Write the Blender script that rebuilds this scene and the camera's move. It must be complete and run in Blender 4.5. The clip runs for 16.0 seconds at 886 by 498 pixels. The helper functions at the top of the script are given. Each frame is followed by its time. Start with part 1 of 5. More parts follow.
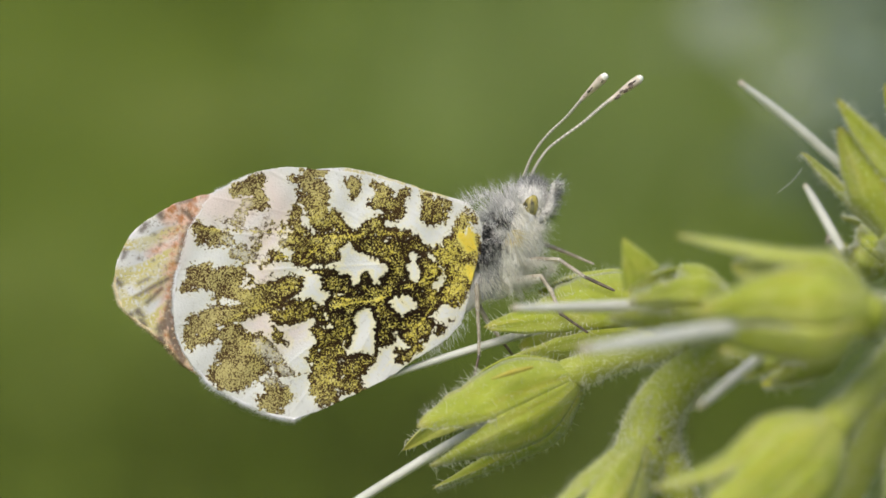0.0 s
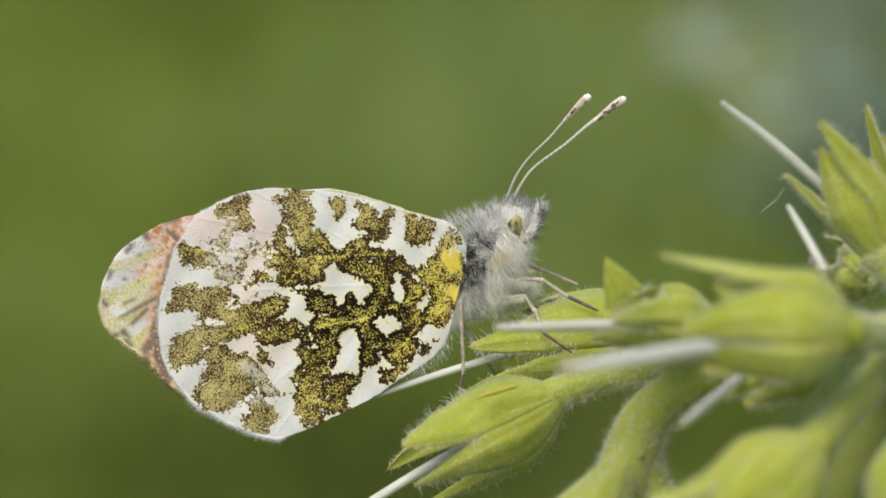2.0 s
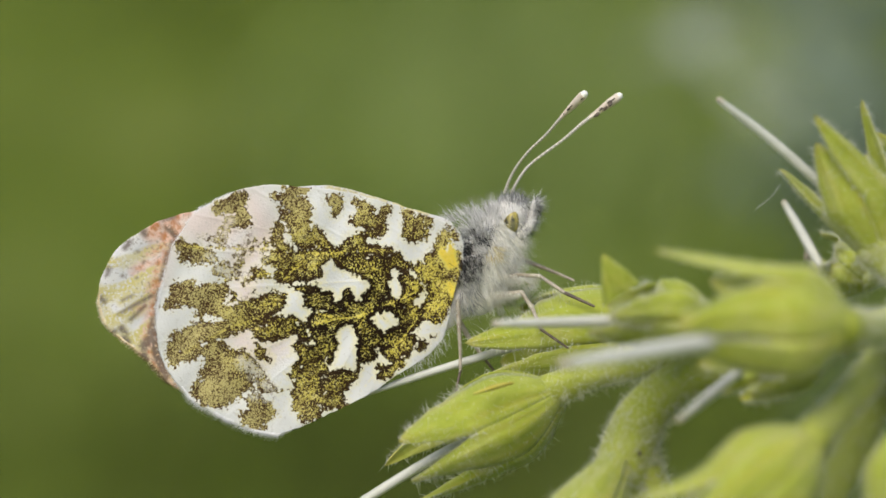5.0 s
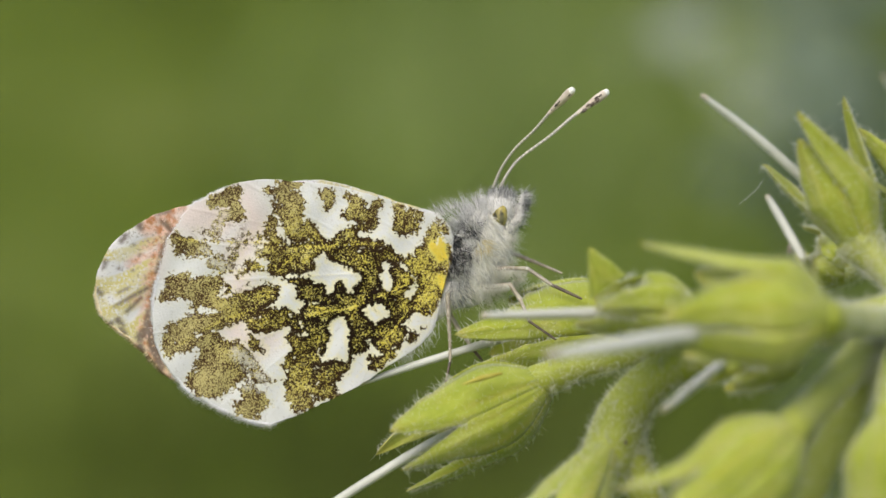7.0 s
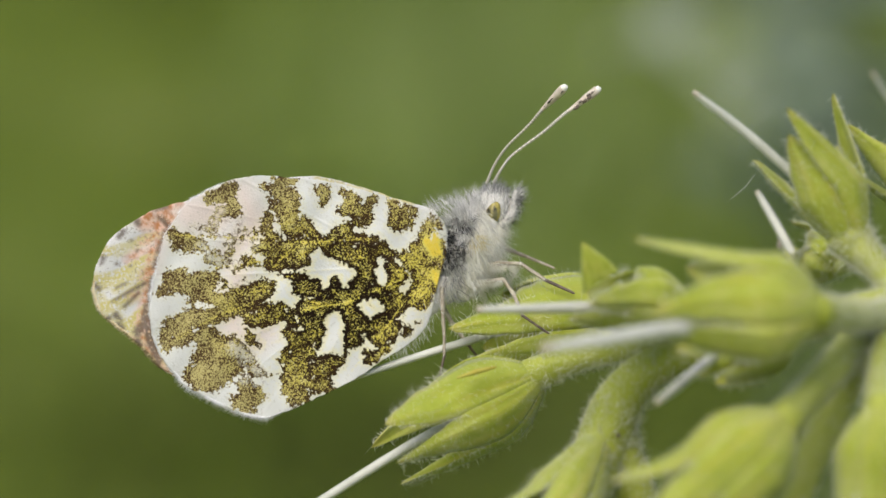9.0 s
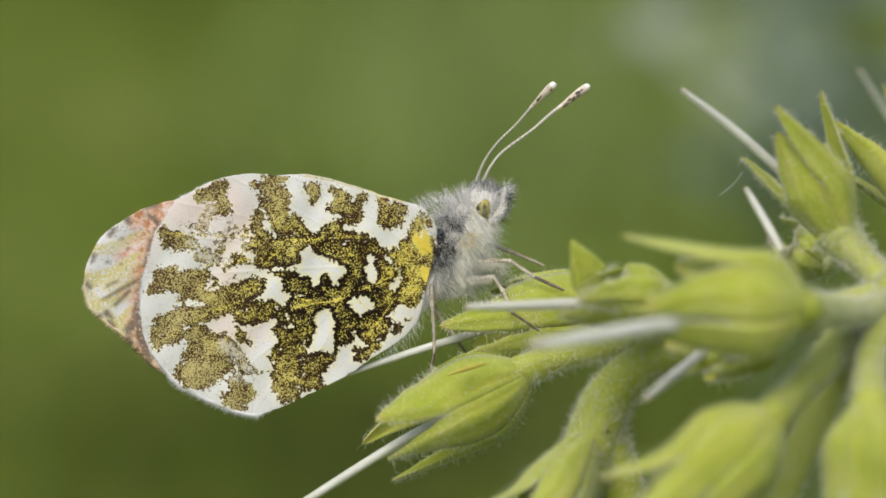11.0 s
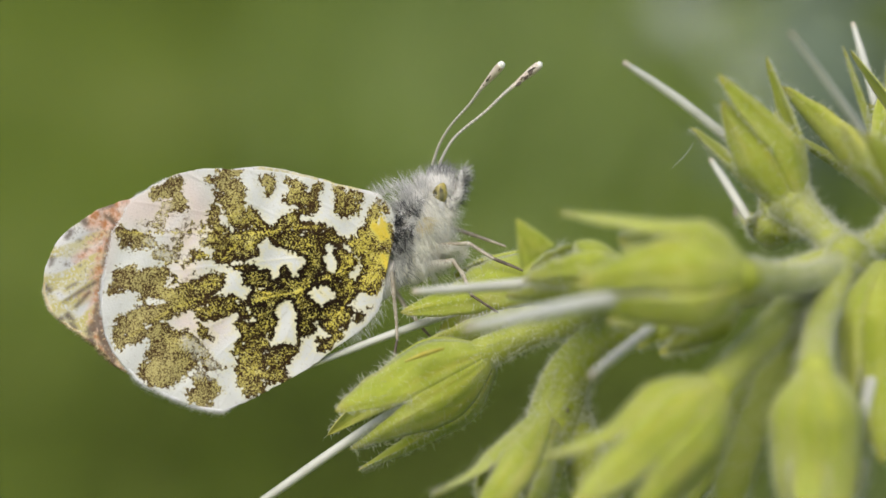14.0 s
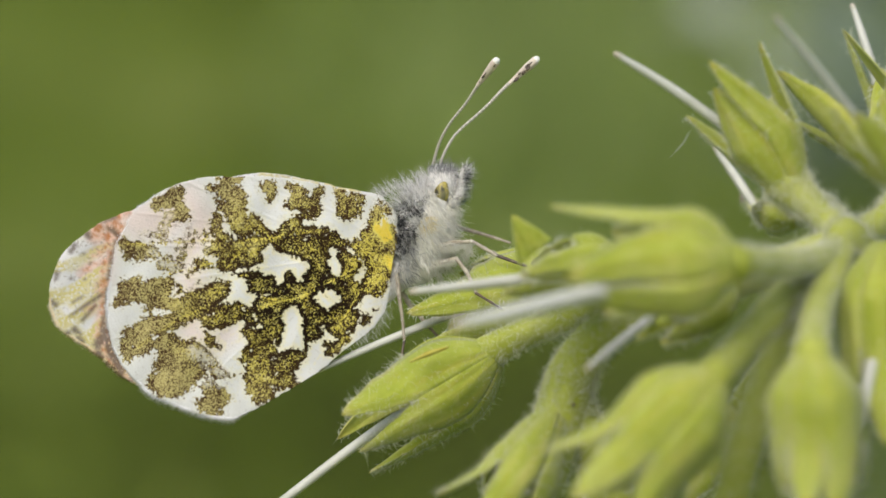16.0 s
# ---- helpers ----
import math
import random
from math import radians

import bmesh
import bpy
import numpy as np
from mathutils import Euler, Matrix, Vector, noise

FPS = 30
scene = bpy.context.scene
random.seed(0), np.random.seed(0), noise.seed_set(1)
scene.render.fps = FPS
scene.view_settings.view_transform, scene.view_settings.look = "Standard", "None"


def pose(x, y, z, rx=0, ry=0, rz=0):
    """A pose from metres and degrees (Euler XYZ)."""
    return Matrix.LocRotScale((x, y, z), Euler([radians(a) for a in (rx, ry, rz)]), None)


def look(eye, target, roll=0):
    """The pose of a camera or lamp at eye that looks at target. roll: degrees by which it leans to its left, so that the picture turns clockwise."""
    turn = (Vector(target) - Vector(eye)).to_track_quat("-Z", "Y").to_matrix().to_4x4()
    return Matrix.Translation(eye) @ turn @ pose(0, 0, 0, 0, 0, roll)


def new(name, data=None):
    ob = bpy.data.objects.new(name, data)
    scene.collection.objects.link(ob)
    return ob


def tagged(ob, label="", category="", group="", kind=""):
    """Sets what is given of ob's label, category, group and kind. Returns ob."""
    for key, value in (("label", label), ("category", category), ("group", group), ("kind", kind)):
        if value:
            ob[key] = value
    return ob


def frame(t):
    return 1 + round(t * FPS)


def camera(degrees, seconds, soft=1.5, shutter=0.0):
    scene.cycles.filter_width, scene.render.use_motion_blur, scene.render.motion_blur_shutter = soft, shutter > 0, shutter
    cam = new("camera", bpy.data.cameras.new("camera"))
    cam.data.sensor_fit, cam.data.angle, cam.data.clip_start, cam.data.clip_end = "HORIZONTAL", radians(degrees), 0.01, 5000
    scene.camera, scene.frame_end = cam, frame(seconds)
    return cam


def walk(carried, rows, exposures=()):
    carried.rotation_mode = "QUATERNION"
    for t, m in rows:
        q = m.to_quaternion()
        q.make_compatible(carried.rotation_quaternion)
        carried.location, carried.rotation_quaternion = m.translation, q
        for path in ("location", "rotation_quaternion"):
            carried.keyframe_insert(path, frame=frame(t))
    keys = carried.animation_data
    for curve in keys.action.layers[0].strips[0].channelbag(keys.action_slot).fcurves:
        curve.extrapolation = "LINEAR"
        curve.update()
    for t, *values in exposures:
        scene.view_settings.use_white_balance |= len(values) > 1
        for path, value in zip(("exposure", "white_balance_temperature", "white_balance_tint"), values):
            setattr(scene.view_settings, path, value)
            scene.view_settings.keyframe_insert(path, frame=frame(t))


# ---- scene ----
# ---- camera ----
LENS = 11.935
cam = camera(LENS, 16.0, soft=1.5)
cam.data.dof.use_dof = True
cam.data.dof.aperture_fstop = 26.5

# seconds, place, Euler degrees
PATH = [
    (0, 0.00000, -0.23338, 0.50819, 76.000, -0.000, 0.000),
    (0.5, 0.00000, -0.23369, 0.50827, 76.183, -0.030, -0.119),
    (1, 0.00000, -0.23417, 0.50838, 76.252, -0.055, -0.222),
    (1.5, 0.00000, -0.23453, 0.50847, 76.260, -0.070, -0.282),
    (2, 0.00000, -0.23438, 0.50844, 76.254, -0.071, -0.285),
    (2.5, 0.00000, -0.23412, 0.50837, 76.248, -0.072, -0.288),
    (3, 0.00000, -0.23433, 0.50842, 76.242, -0.072, -0.291),
    (3.5, 0.00000, -0.23423, 0.50840, 76.235, -0.073, -0.294),
    (4, 0.00000, -0.23398, 0.50834, 76.229, -0.074, -0.297),
    (6.5, 0.00000, -0.23880, 0.50954, 76.138, -0.115, -0.460),
    (7, 0.00000, -0.23986, 0.50980, 76.115, -0.126, -0.504),
    (7.5, 0.00000, -0.24110, 0.51011, 76.096, -0.137, -0.549),
    (8, 0.00000, -0.24181, 0.51029, 76.077, -0.148, -0.593),
    (8.5, 0.00000, -0.24238, 0.51043, 76.058, -0.159, -0.637),
    (9, 0.00000, -0.24268, 0.51051, 76.039, -0.170, -0.682),
    (11.5, 0.00000, -0.24349, 0.51071, 76.001, -0.194, -0.778),
    (12, 0.00000, -0.24333, 0.51067, 75.978, -0.189, -0.760),
    (12.5, 0.00000, -0.24257, 0.51048, 75.955, -0.185, -0.741),
    (13, 0.00000, -0.24248, 0.51046, 75.919, -0.162, -0.649),
    (13.5, 0.00000, -0.24223, 0.51040, 75.882, -0.139, -0.556),
    (14, 0.00000, -0.24192, 0.51032, 75.846, -0.116, -0.463),
    (14.5, 0.00000, -0.24171, 0.51027, 75.809, -0.092, -0.371),
    (15, 0.00000, -0.24171, 0.51027, 75.791, -0.068, -0.272),
    (15.5, 0.00000, -0.24158, 0.51023, 75.773, -0.043, -0.173),
    (16, 0.00000, -0.24129, 0.51016, 75.756, -0.018, -0.074),
]
walk(cam, [(t, pose(x, y, z, rx, ry, rz)) for t, x, y, z, rx, ry, rz in PATH])

# how the stalk, with the butterfly on it, sways in the wind
SWAY = [
    (0, 0.00397, -0.00006, 0.44978, -13.875, 1.332, -0.143),
    (0.5, 0.00410, -0.00008, 0.44971, -14.084, 1.340, -0.377),
    (1, 0.00431, -0.00009, 0.44968, -14.060, 1.275, -0.193),
    (1.5, 0.00440, -0.00009, 0.44970, -13.938, 1.243, -0.195),
    (2, 0.00431, -0.00009, 0.44970, -13.983, 1.212, -0.349),
    (2.5, 0.00428, -0.00009, 0.44969, -13.982, 1.225, -0.437),
    (3, 0.00429, -0.00009, 0.44970, -14.052, 1.215, -0.202),
    (3.5, 0.00430, -0.00009, 0.44971, -14.045, 1.185, -0.204),
    (4, 0.00431, -0.00009, 0.44970, -14.037, 1.140, -0.215),
    (6.5, 0.00453, -0.00010, 0.44970, -13.984, 1.213, -0.249),
    (7, 0.00457, -0.00010, 0.44972, -14.001, 1.171, -0.270),
    (7.5, 0.00464, -0.00009, 0.44977, -13.859, 1.104, -0.151),
    (8, 0.00477, -0.00010, 0.44974, -13.882, 1.154, -0.280),
    (8.5, 0.00489, -0.00011, 0.44973, -13.965, 1.118, -0.222),
    (9, 0.00505, -0.00012, 0.44968, -14.044, 1.135, -0.182),
    (11.5, 0.00470, -0.00011, 0.44974, -14.022, 0.839, -0.207),
    (12, 0.00399, -0.00009, 0.44975, -14.044, 0.519, -0.249),
    (12.5, 0.00333, -0.00007, 0.44981, -14.045, -0.185, -0.741),
    (13, 0.00240, -0.00005, 0.44984, -14.021, -0.855, -0.961),
    (13.5, 0.00163, -0.00004, 0.44987, -13.990, -1.502, -1.074),
    (14, 0.00102, -0.00003, 0.44988, -14.066, -2.188, -1.386),
    (14.5, 0.00059, -0.00003, 0.44987, -14.106, -2.876, -1.638),
    (15, 0.00028, -0.00000, 0.44997, -14.047, -3.559, -1.787),
    (15.5, -0.00001, 0.00002, 0.45005, -14.054, -4.191, -1.907),
    (16, -0.00053, -0.00012, 0.44952, -14.161, -4.712, -1.959),
]
REST = pose(0, 0, 0.45, -14)

# ---- light ----
SUN_UP, SUN_ROUND = 58, 205
world = bpy.data.worlds.new("sky")
scene.world = world
world.use_nodes = True
wn, wl = world.node_tree.nodes, world.node_tree.links
sky = wn.new("ShaderNodeTexSky")
sky.sky_type = "NISHITA"
sky.sun_disc = False
sky.sun_elevation, sky.sun_rotation = radians(SUN_UP), radians(SUN_ROUND)
sky.dust_density, sky.ozone_density = 3.0, 1.0
wl.new(sky.outputs["Color"], wn["Background"].inputs["Color"])
wn["Background"].inputs["Strength"].default_value = 0.12

sun = new("sun", bpy.data.lights.new("sun", "SUN"))
sun.data.energy, sun.data.angle, sun.data.color = 2.0, radians(60), (1.0, 0.94, 0.84)
a, e = radians(SUN_ROUND), radians(SUN_UP)
sun.matrix_world = look((math.sin(a) * math.cos(e) * 5, math.cos(a) * math.cos(e) * 5, math.sin(e) * 5), (0, 0, 0))
scene.view_settings.exposure = 0.2


# ---- materials ----
class Nodes:
    """A short way to write a node material."""

    def __init__(self, name):
        self.mat = bpy.data.materials.new(name)
        self.mat.use_nodes = True
        self.t = self.mat.node_tree
        self.bsdf = self.t.nodes["Principled BSDF"]
        self.out = self.t.nodes["Material Output"]

    def node(self, kind, ins=(), **props):
        n = self.t.nodes.new(kind)
        for k, v in props.items():
            setattr(n, k, v)
        for k, v in dict(ins).items():
            self.put(n.inputs[k], v)
        return n

    def put(self, socket, v):
        if isinstance(v, bpy.types.NodeSocket):
            self.t.links.new(v, socket)
        else:
            socket.default_value = v

    def set(self, **ins):
        for k, v in ins.items():
            self.put(self.bsdf.inputs[k.replace("_", " ")], v)

    def coord(self):
        return self.node("ShaderNodeTexCoord").outputs["Object"]

    def noise(self, scale, detail=3.0, rough=0.5, vector=None, distortion=0.0):
        n = self.node("ShaderNodeTexNoise", {"Scale": scale, "Detail": detail, "Roughness": rough, "Distortion": distortion,
                                             "Vector": vector or self.coord()})
        return n.outputs["Fac"]

    def ramp(self, fac, stops, mode="LINEAR"):
        n = self.node("ShaderNodeValToRGB", {"Fac": fac})
        n.color_ramp.interpolation = mode
        el = n.color_ramp.elements
        while len(el) < len(stops):
            el.new(0.5)
        for i, (p, c) in enumerate(stops):
            el[i].position = p
            el[i].color = (*c, 1) if isinstance(c, tuple) else (c, c, c, 1)
        return n.outputs["Color"]

    def mix(self, fac, a, b, blend="MIX"):
        n = self.node("ShaderNodeMix", data_type="RGBA", blend_type=blend)
        self.put(n.inputs["Factor"], fac)
        for s, v in (("A", a), ("B", b)):
            sock = [i for i in n.inputs if i.name == s and i.type == "RGBA"][0]
            self.put(sock, (*v, 1) if isinstance(v, tuple) else v)
        return [o for o in n.outputs if o.type == "RGBA"][0]

    def math(self, op, a, b=0.0, clamp=False):
        n = self.node("ShaderNodeMath", operation=op, use_clamp=clamp)
        self.put(n.inputs[0], a)
        self.put(n.inputs[1], b)
        return n.outputs[0]

    def span(self, v, lo, hi, a=0.0, b=1.0):
        n = self.node("ShaderNodeMapRange", {"Value": v, "From Min": lo, "From Max": hi, "To Min": a, "To Max": b})
        return n.outputs["Result"]

    def attr(self, name):
        return self.node("ShaderNodeAttribute", attribute_name=name).outputs["Fac"]

    def island(self):
        return self.node("ShaderNodeNewGeometry").outputs["Random Per Island"]

    def bump(self, height, dist, strength=1.0):
        n = self.node("ShaderNodeBump", {"Height": height, "Distance": dist, "Strength": strength})
        self.put(self.bsdf.inputs["Normal"], n.outputs["Normal"])

    def glow_through(self, color, share):
        """Light that passes through a thin leaf."""
        tr = self.node("ShaderNodeBsdfTranslucent", {"Color": color if not isinstance(color, tuple) else (*color, 1)})
        mx = self.node("ShaderNodeMixShader", {0: share, 1: self.bsdf.outputs["BSDF"], 2: tr.outputs["BSDF"]})
        self.t.links.new(mx.outputs["Shader"], self.out.inputs["Surface"])


def green_material(name, dark, mid, light, streak=900, share=0.3):
    m = Nodes(name)
    big = m.noise(260, 2)
    fine = m.noise(streak * 4, 4, 0.6)
    ob = m.node("ShaderNodeObjectInfo").outputs["Random"]
    base = m.ramp(m.math("ADD", m.math("MULTIPLY", big, 0.8), m.math("MULTIPLY", ob, 0.2)), [(0.3, dark), (0.5, mid), (0.72, light)])
    col = m.mix(m.span(fine, 0.35, 0.7, 0.0, 0.25), base, tuple(c * 0.7 for c in mid))
    m.set(Base_Color=col, Roughness=m.span(fine, 0, 1, 0.45, 0.7), Sheen_Weight=0.25, Sheen_Roughness=0.5)
    m.put(m.bsdf.inputs["Sheen Tint"], (0.9, 0.95, 0.8, 1))
    m.bump(m.math("ADD", fine, m.noise(700, 2)), 0.00008, 0.6)
    m.glow_through(col, share)
    return m.mat


def sepal_material():
    m = Nodes("sepal_green")
    u, v = m.attr("across"), m.attr("along")
    ob = m.node("ShaderNodeObjectInfo").outputs["Random"]
    vec = m.node("ShaderNodeCombineXYZ", {"X": m.math("MULTIPLY", u, 2.6), "Y": m.math("MULTIPLY", v, 2.2), "Z": m.math("MULTIPLY", ob, 30.0)}).outputs["Vector"]
    rib = m.noise(1.0, 3, 0.55, vec)
    fine = m.noise(3800, 4, 0.6)
    mid = m.noise(1050, 3, 0.6, None, 0.6)
    big = m.noise(330, 3)
    mixv = m.math("ADD", m.math("MULTIPLY", big, 0.55), m.math("MULTIPLY", rib, 0.45))
    col = m.ramp(mixv, [(0.32, (0.345, 0.42, 0.03)), (0.5, (0.495, 0.56, 0.075)), (0.66, (0.635, 0.665, 0.19))])
    col = m.mix(m.span(mid, 0.52, 0.70, 0.0, 0.35), col, (0.70, 0.67, 0.24))
    col = m.mix(m.span(mid, 0.44, 0.30, 0.0, 0.3), col, (0.30, 0.37, 0.03))
    col = m.mix(m.span(m.noise(1.0, 2, 0.5, m.node("ShaderNodeVectorMath", {0: vec, 1: (3.1, 0.4, 7.0)}, operation="ADD").outputs["Vector"]), 0.50, 0.66, 0.0, 0.36), col, (0.54, 0.48, 0.06))
    col = m.mix(m.span(m.noise(210, 2), 0.48, 0.62, 0.0, 0.3), col, (0.40, 0.47, 0.07))
    col = m.mix(m.math("MULTIPLY", m.span(m.math("ABSOLUTE", u), 0.72, 1.0, 0.0, 0.25), m.span(v, 0.45, 0.6)), col, (0.72, 0.70, 0.34))
    col = m.mix(m.math("MULTIPLY", m.span(v, 0.88, 1.0), 0.5), col, (0.62, 0.48, 0.12))
    col = m.mix(m.span(fine, 0.38, 0.7, 0.0, 0.22), col, (0.30, 0.34, 0.035))
    m.set(Base_Color=col, Roughness=0.75, Specular_IOR_Level=0.25, Sheen_Weight=0.45, Sheen_Roughness=0.5)
    m.put(m.bsdf.inputs["Sheen Tint"], (0.95, 0.97, 0.85, 1))
    m.bump(m.math("ADD", m.math("MULTIPLY", rib, 1.6), m.math("ADD", m.math("MULTIPLY", fine, 0.6), m.math("MULTIPLY", mid, 1.2))), 0.00010, 0.55)
    m.glow_through(col, 0.28)
    return m.mat


SEPAL = sepal_material()
STALK = green_material("stalk_green", (0.345, 0.40, 0.03), (0.48, 0.53, 0.075), (0.585, 0.62, 0.15), share=0.2)


def style_material():
    m = Nodes("style_white")
    along = m.attr("along")
    col = m.ramp(m.noise(500, 3), [(0.3, (0.55, 0.555, 0.47)), (0.6, (0.68, 0.685, 0.60))])
    col = m.mix(m.span(along, 0.93, 1.0, 0.0, 0.55), col, (0.50, 0.38, 0.22))
    m.set(Base_Color=col, Roughness=0.45)
    m.bump(m.noise(2500, 2), 0.00004, 0.5)
    m.glow_through(col, 0.1)
    return m.mat


def hair_material(name, stops, rough=0.4, share=0.35):
    m = Nodes(name)
    col = m.ramp(m.island(), stops)
    m.set(Base_Color=col, Roughness=rough, Specular_IOR_Level=0.3)
    if share:
        m.glow_through(col, share)
    return m.mat


STYLE = style_material()
HAIR = hair_material("plant_hair", [(0.0, (0.78, 0.80, 0.56)), (0.4, (0.90, 0.91, 0.75)), (1.0, (0.95, 0.95, 0.88))], 0.4, 0.3)
FUR_WHITE = hair_material("fur_white", [(0.0, (0.34, 0.33, 0.31)), (0.35, (0.78, 0.77, 0.73)), (1.0, (0.93, 0.92, 0.88))], 0.6, 0)
FUR_CREAM = hair_material("fur_cream", [(0.0, (0.70, 0.67, 0.54)), (0.4, (0.90, 0.88, 0.78)), (1.0, (0.95, 0.94, 0.86))], 0.6, 0)
FUR_DARK = hair_material("fur_dark", [(0.0, (0.012, 0.012, 0.013)), (0.7, (0.05, 0.05, 0.052)), (1.0, (0.22, 0.22, 0.22))], 0.6, 0)
FUR_GREY = hair_material("fur_grey", [(0.0, (0.08, 0.08, 0.08)), (1.0, (0.55, 0.55, 0.53))], 0.6, 0)
FUR_YELLOW = hair_material("fur_yellow", [(0.0, (0.60, 0.50, 0.24)), (1.0, (0.82, 0.74, 0.46))], 0.6, 0)


def chequered_fringe():
    m = Nodes("fringe_ochre")
    block = m.math("ADD", m.math("MULTIPLY", m.noise(620, 2), 0.8), m.math("MULTIPLY", m.island(), 0.2))
    m.set(Base_Color=m.ramp(block, [(0.41, (0.20, 0.14, 0.08)), (0.46, (0.76, 0.60, 0.30)), (0.60, (0.90, 0.84, 0.64))]), Roughness=0.6, Specular_IOR_Level=0.2)
    return m.mat


FRINGE_OCHRE = chequered_fringe()
FRINGE = hair_material("fringe_white", [(0.0, (0.74, 0.74, 0.72)), (1.0, (0.92, 0.92, 0.92))], 0.6, 0)


def wing_scales(m, dark, white, gold, dense, sparse, thin):
    """White scales, and patches in which near-black and sulphur scales mix to a mossy green."""
    gold = m.math("MULTIPLY", gold, m.math("MAXIMUM", m.span(m.noise(3600, 3, 0.6), 0.34, 0.56, 0.6, 1.0), m.span(gold, 0.86, 0.98)))
    edge = m.math("ADD", dark, m.math("MULTIPLY", m.math("SUBTRACT", m.noise(1900, 3, 0.6), 0.5), 0.5))
    edge = m.math("ADD", edge, m.math("MULTIPLY", m.math("SUBTRACT", m.noise(5600, 2, 0.5), 0.5), m.math("SUBTRACT", 0.95, m.math("MULTIPLY", dense, 0.5))))
    patch = m.span(edge, -0.02, 0.05)
    rim = m.span(m.math("ABSOLUTE", m.math("SUBTRACT", edge, 0.10)), 0.0, 0.26, 1.0, 0.0)
    speck = m.noise(11500, 2.6, 0.62)
    vein = m.span(gold, 0.36, 0.72)
    level = m.math("ADD", m.math("MULTIPLY", dense, 0.05), m.math("MULTIPLY", rim, m.math("ADD", m.math("MULTIPLY", dense, 0.13), 0.05)))
    level = m.math("ADD", level, m.math("MULTIPLY", m.math("SUBTRACT", m.noise(420, 3), 0.5), 0.26))
    level = m.math("ADD", level, m.math("MULTIPLY", m.math("SUBTRACT", m.noise(1500, 2), 0.5), 0.30))
    level = m.math("SUBTRACT", level, m.math("MULTIPLY", vein, 0.15))
    black = m.span(m.math("SUBTRACT", m.math("ADD", level, 0.495), speck), -0.05, 0.05)
    yellow = m.ramp(m.noise(900, 3), [(0.3, (0.42, 0.345, 0.05)), (0.55, (0.62, 0.53, 0.10)), (0.75, (0.78, 0.70, 0.27))])
    yellow = m.mix(m.span(m.noise(7000, 1), 0.5, 0.68, 0.0, 0.6), yellow, (0.78, 0.72, 0.33))
    yellow = m.mix(m.span(dense, 0.0, 0.6, 0.85, 0.0), yellow, (0.50, 0.43, 0.19))
    yellow = m.mix(m.math("MULTIPLY", gold, 0.8), yellow, (0.80, 0.67, 0.09))
    soot = m.mix(m.math("ADD", dense, m.math("MULTIPLY", m.math("SUBTRACT", m.noise(1400, 2), 0.5), 0.8), True), (0.075, 0.042, 0.016), (0.012, 0.006, 0.002))
    black = m.math("MULTIPLY", black, m.span(gold, 0.6, 1.0, 1.0, 0.15))
    moss = m.mix(black, yellow, soot)
    # where the scales are thin only a brown outline is left
    worn = m.math("MULTIPLY", m.math("MULTIPLY", thin, m.span(edge, 0.05, 0.16)), m.span(m.noise(4200, 2), 0.40, 0.52))
    patch = m.math("MULTIPLY", patch, m.span(worn, 0.0, 1.0, 1.0, 0.3))
    halo = m.math("MULTIPLY", m.span(edge, -0.3, 0.0), m.math("ADD", m.math("MULTIPLY", dense, 0.55), 0.12))
    white = m.mix(halo, white, (0.80, 0.73, 0.36))
    white = m.mix(m.math("MULTIPLY", vein, 0.5), white, (0.84, 0.76, 0.34))
    # faint brown scrawls where the scales are thin
    scrawl = m.span(m.math("ABSOLUTE", m.math("SUBTRACT", m.noise(2700, 2.5, 0.6), 0.5)), 0.018, 0.05, 1.0, 0.0)
    scrawl = m.math("MULTIPLY", m.math("MULTIPLY", scrawl, sparse), m.span(m.noise(1100, 1), 0.42, 0.52))
    white = m.mix(m.math("MULTIPLY", scrawl, 0.8), white, (0.19, 0.125, 0.075))
    col = m.mix(patch, white, moss)
    col = m.mix(m.math("MULTIPLY", m.span(gold, 0.8, 1.0), 0.9), col, m.mix(black, (0.80, 0.62, 0.08), soot))
    m.set(Base_Color=col, Roughness=0.7, Specular_IOR_Level=0.1)
    m.bump(m.math("ADD", m.math("ADD", m.noise(9000, 2), m.math("MULTIPLY", m.noise(700, 2), 2.0)), m.math("MULTIPLY", m.attr("ridge"), 0.9)), 0.00004, 0.7)
    return col


def hindwing_material():
    m = Nodes("hindwing_scales")
    white = m.mix(m.attr("pink"), m.ramp(m.noise(350, 3), [(0.35, (0.66, 0.665, 0.63)), (0.65, (0.78, 0.785, 0.75))]), (0.76, 0.62, 0.56))
    white = m.mix(m.math("MULTIPLY", m.span(m.noise(5000, 2), 0.62, 0.70), 0.35), white, (0.45, 0.42, 0.36))
    col = wing_scales(m, m.attr("dark"), white, m.attr("gold"), m.attr("dense"), m.attr("sparse"), m.attr("thin"))
    m.glow_through(col, 0.1)
    return m.mat


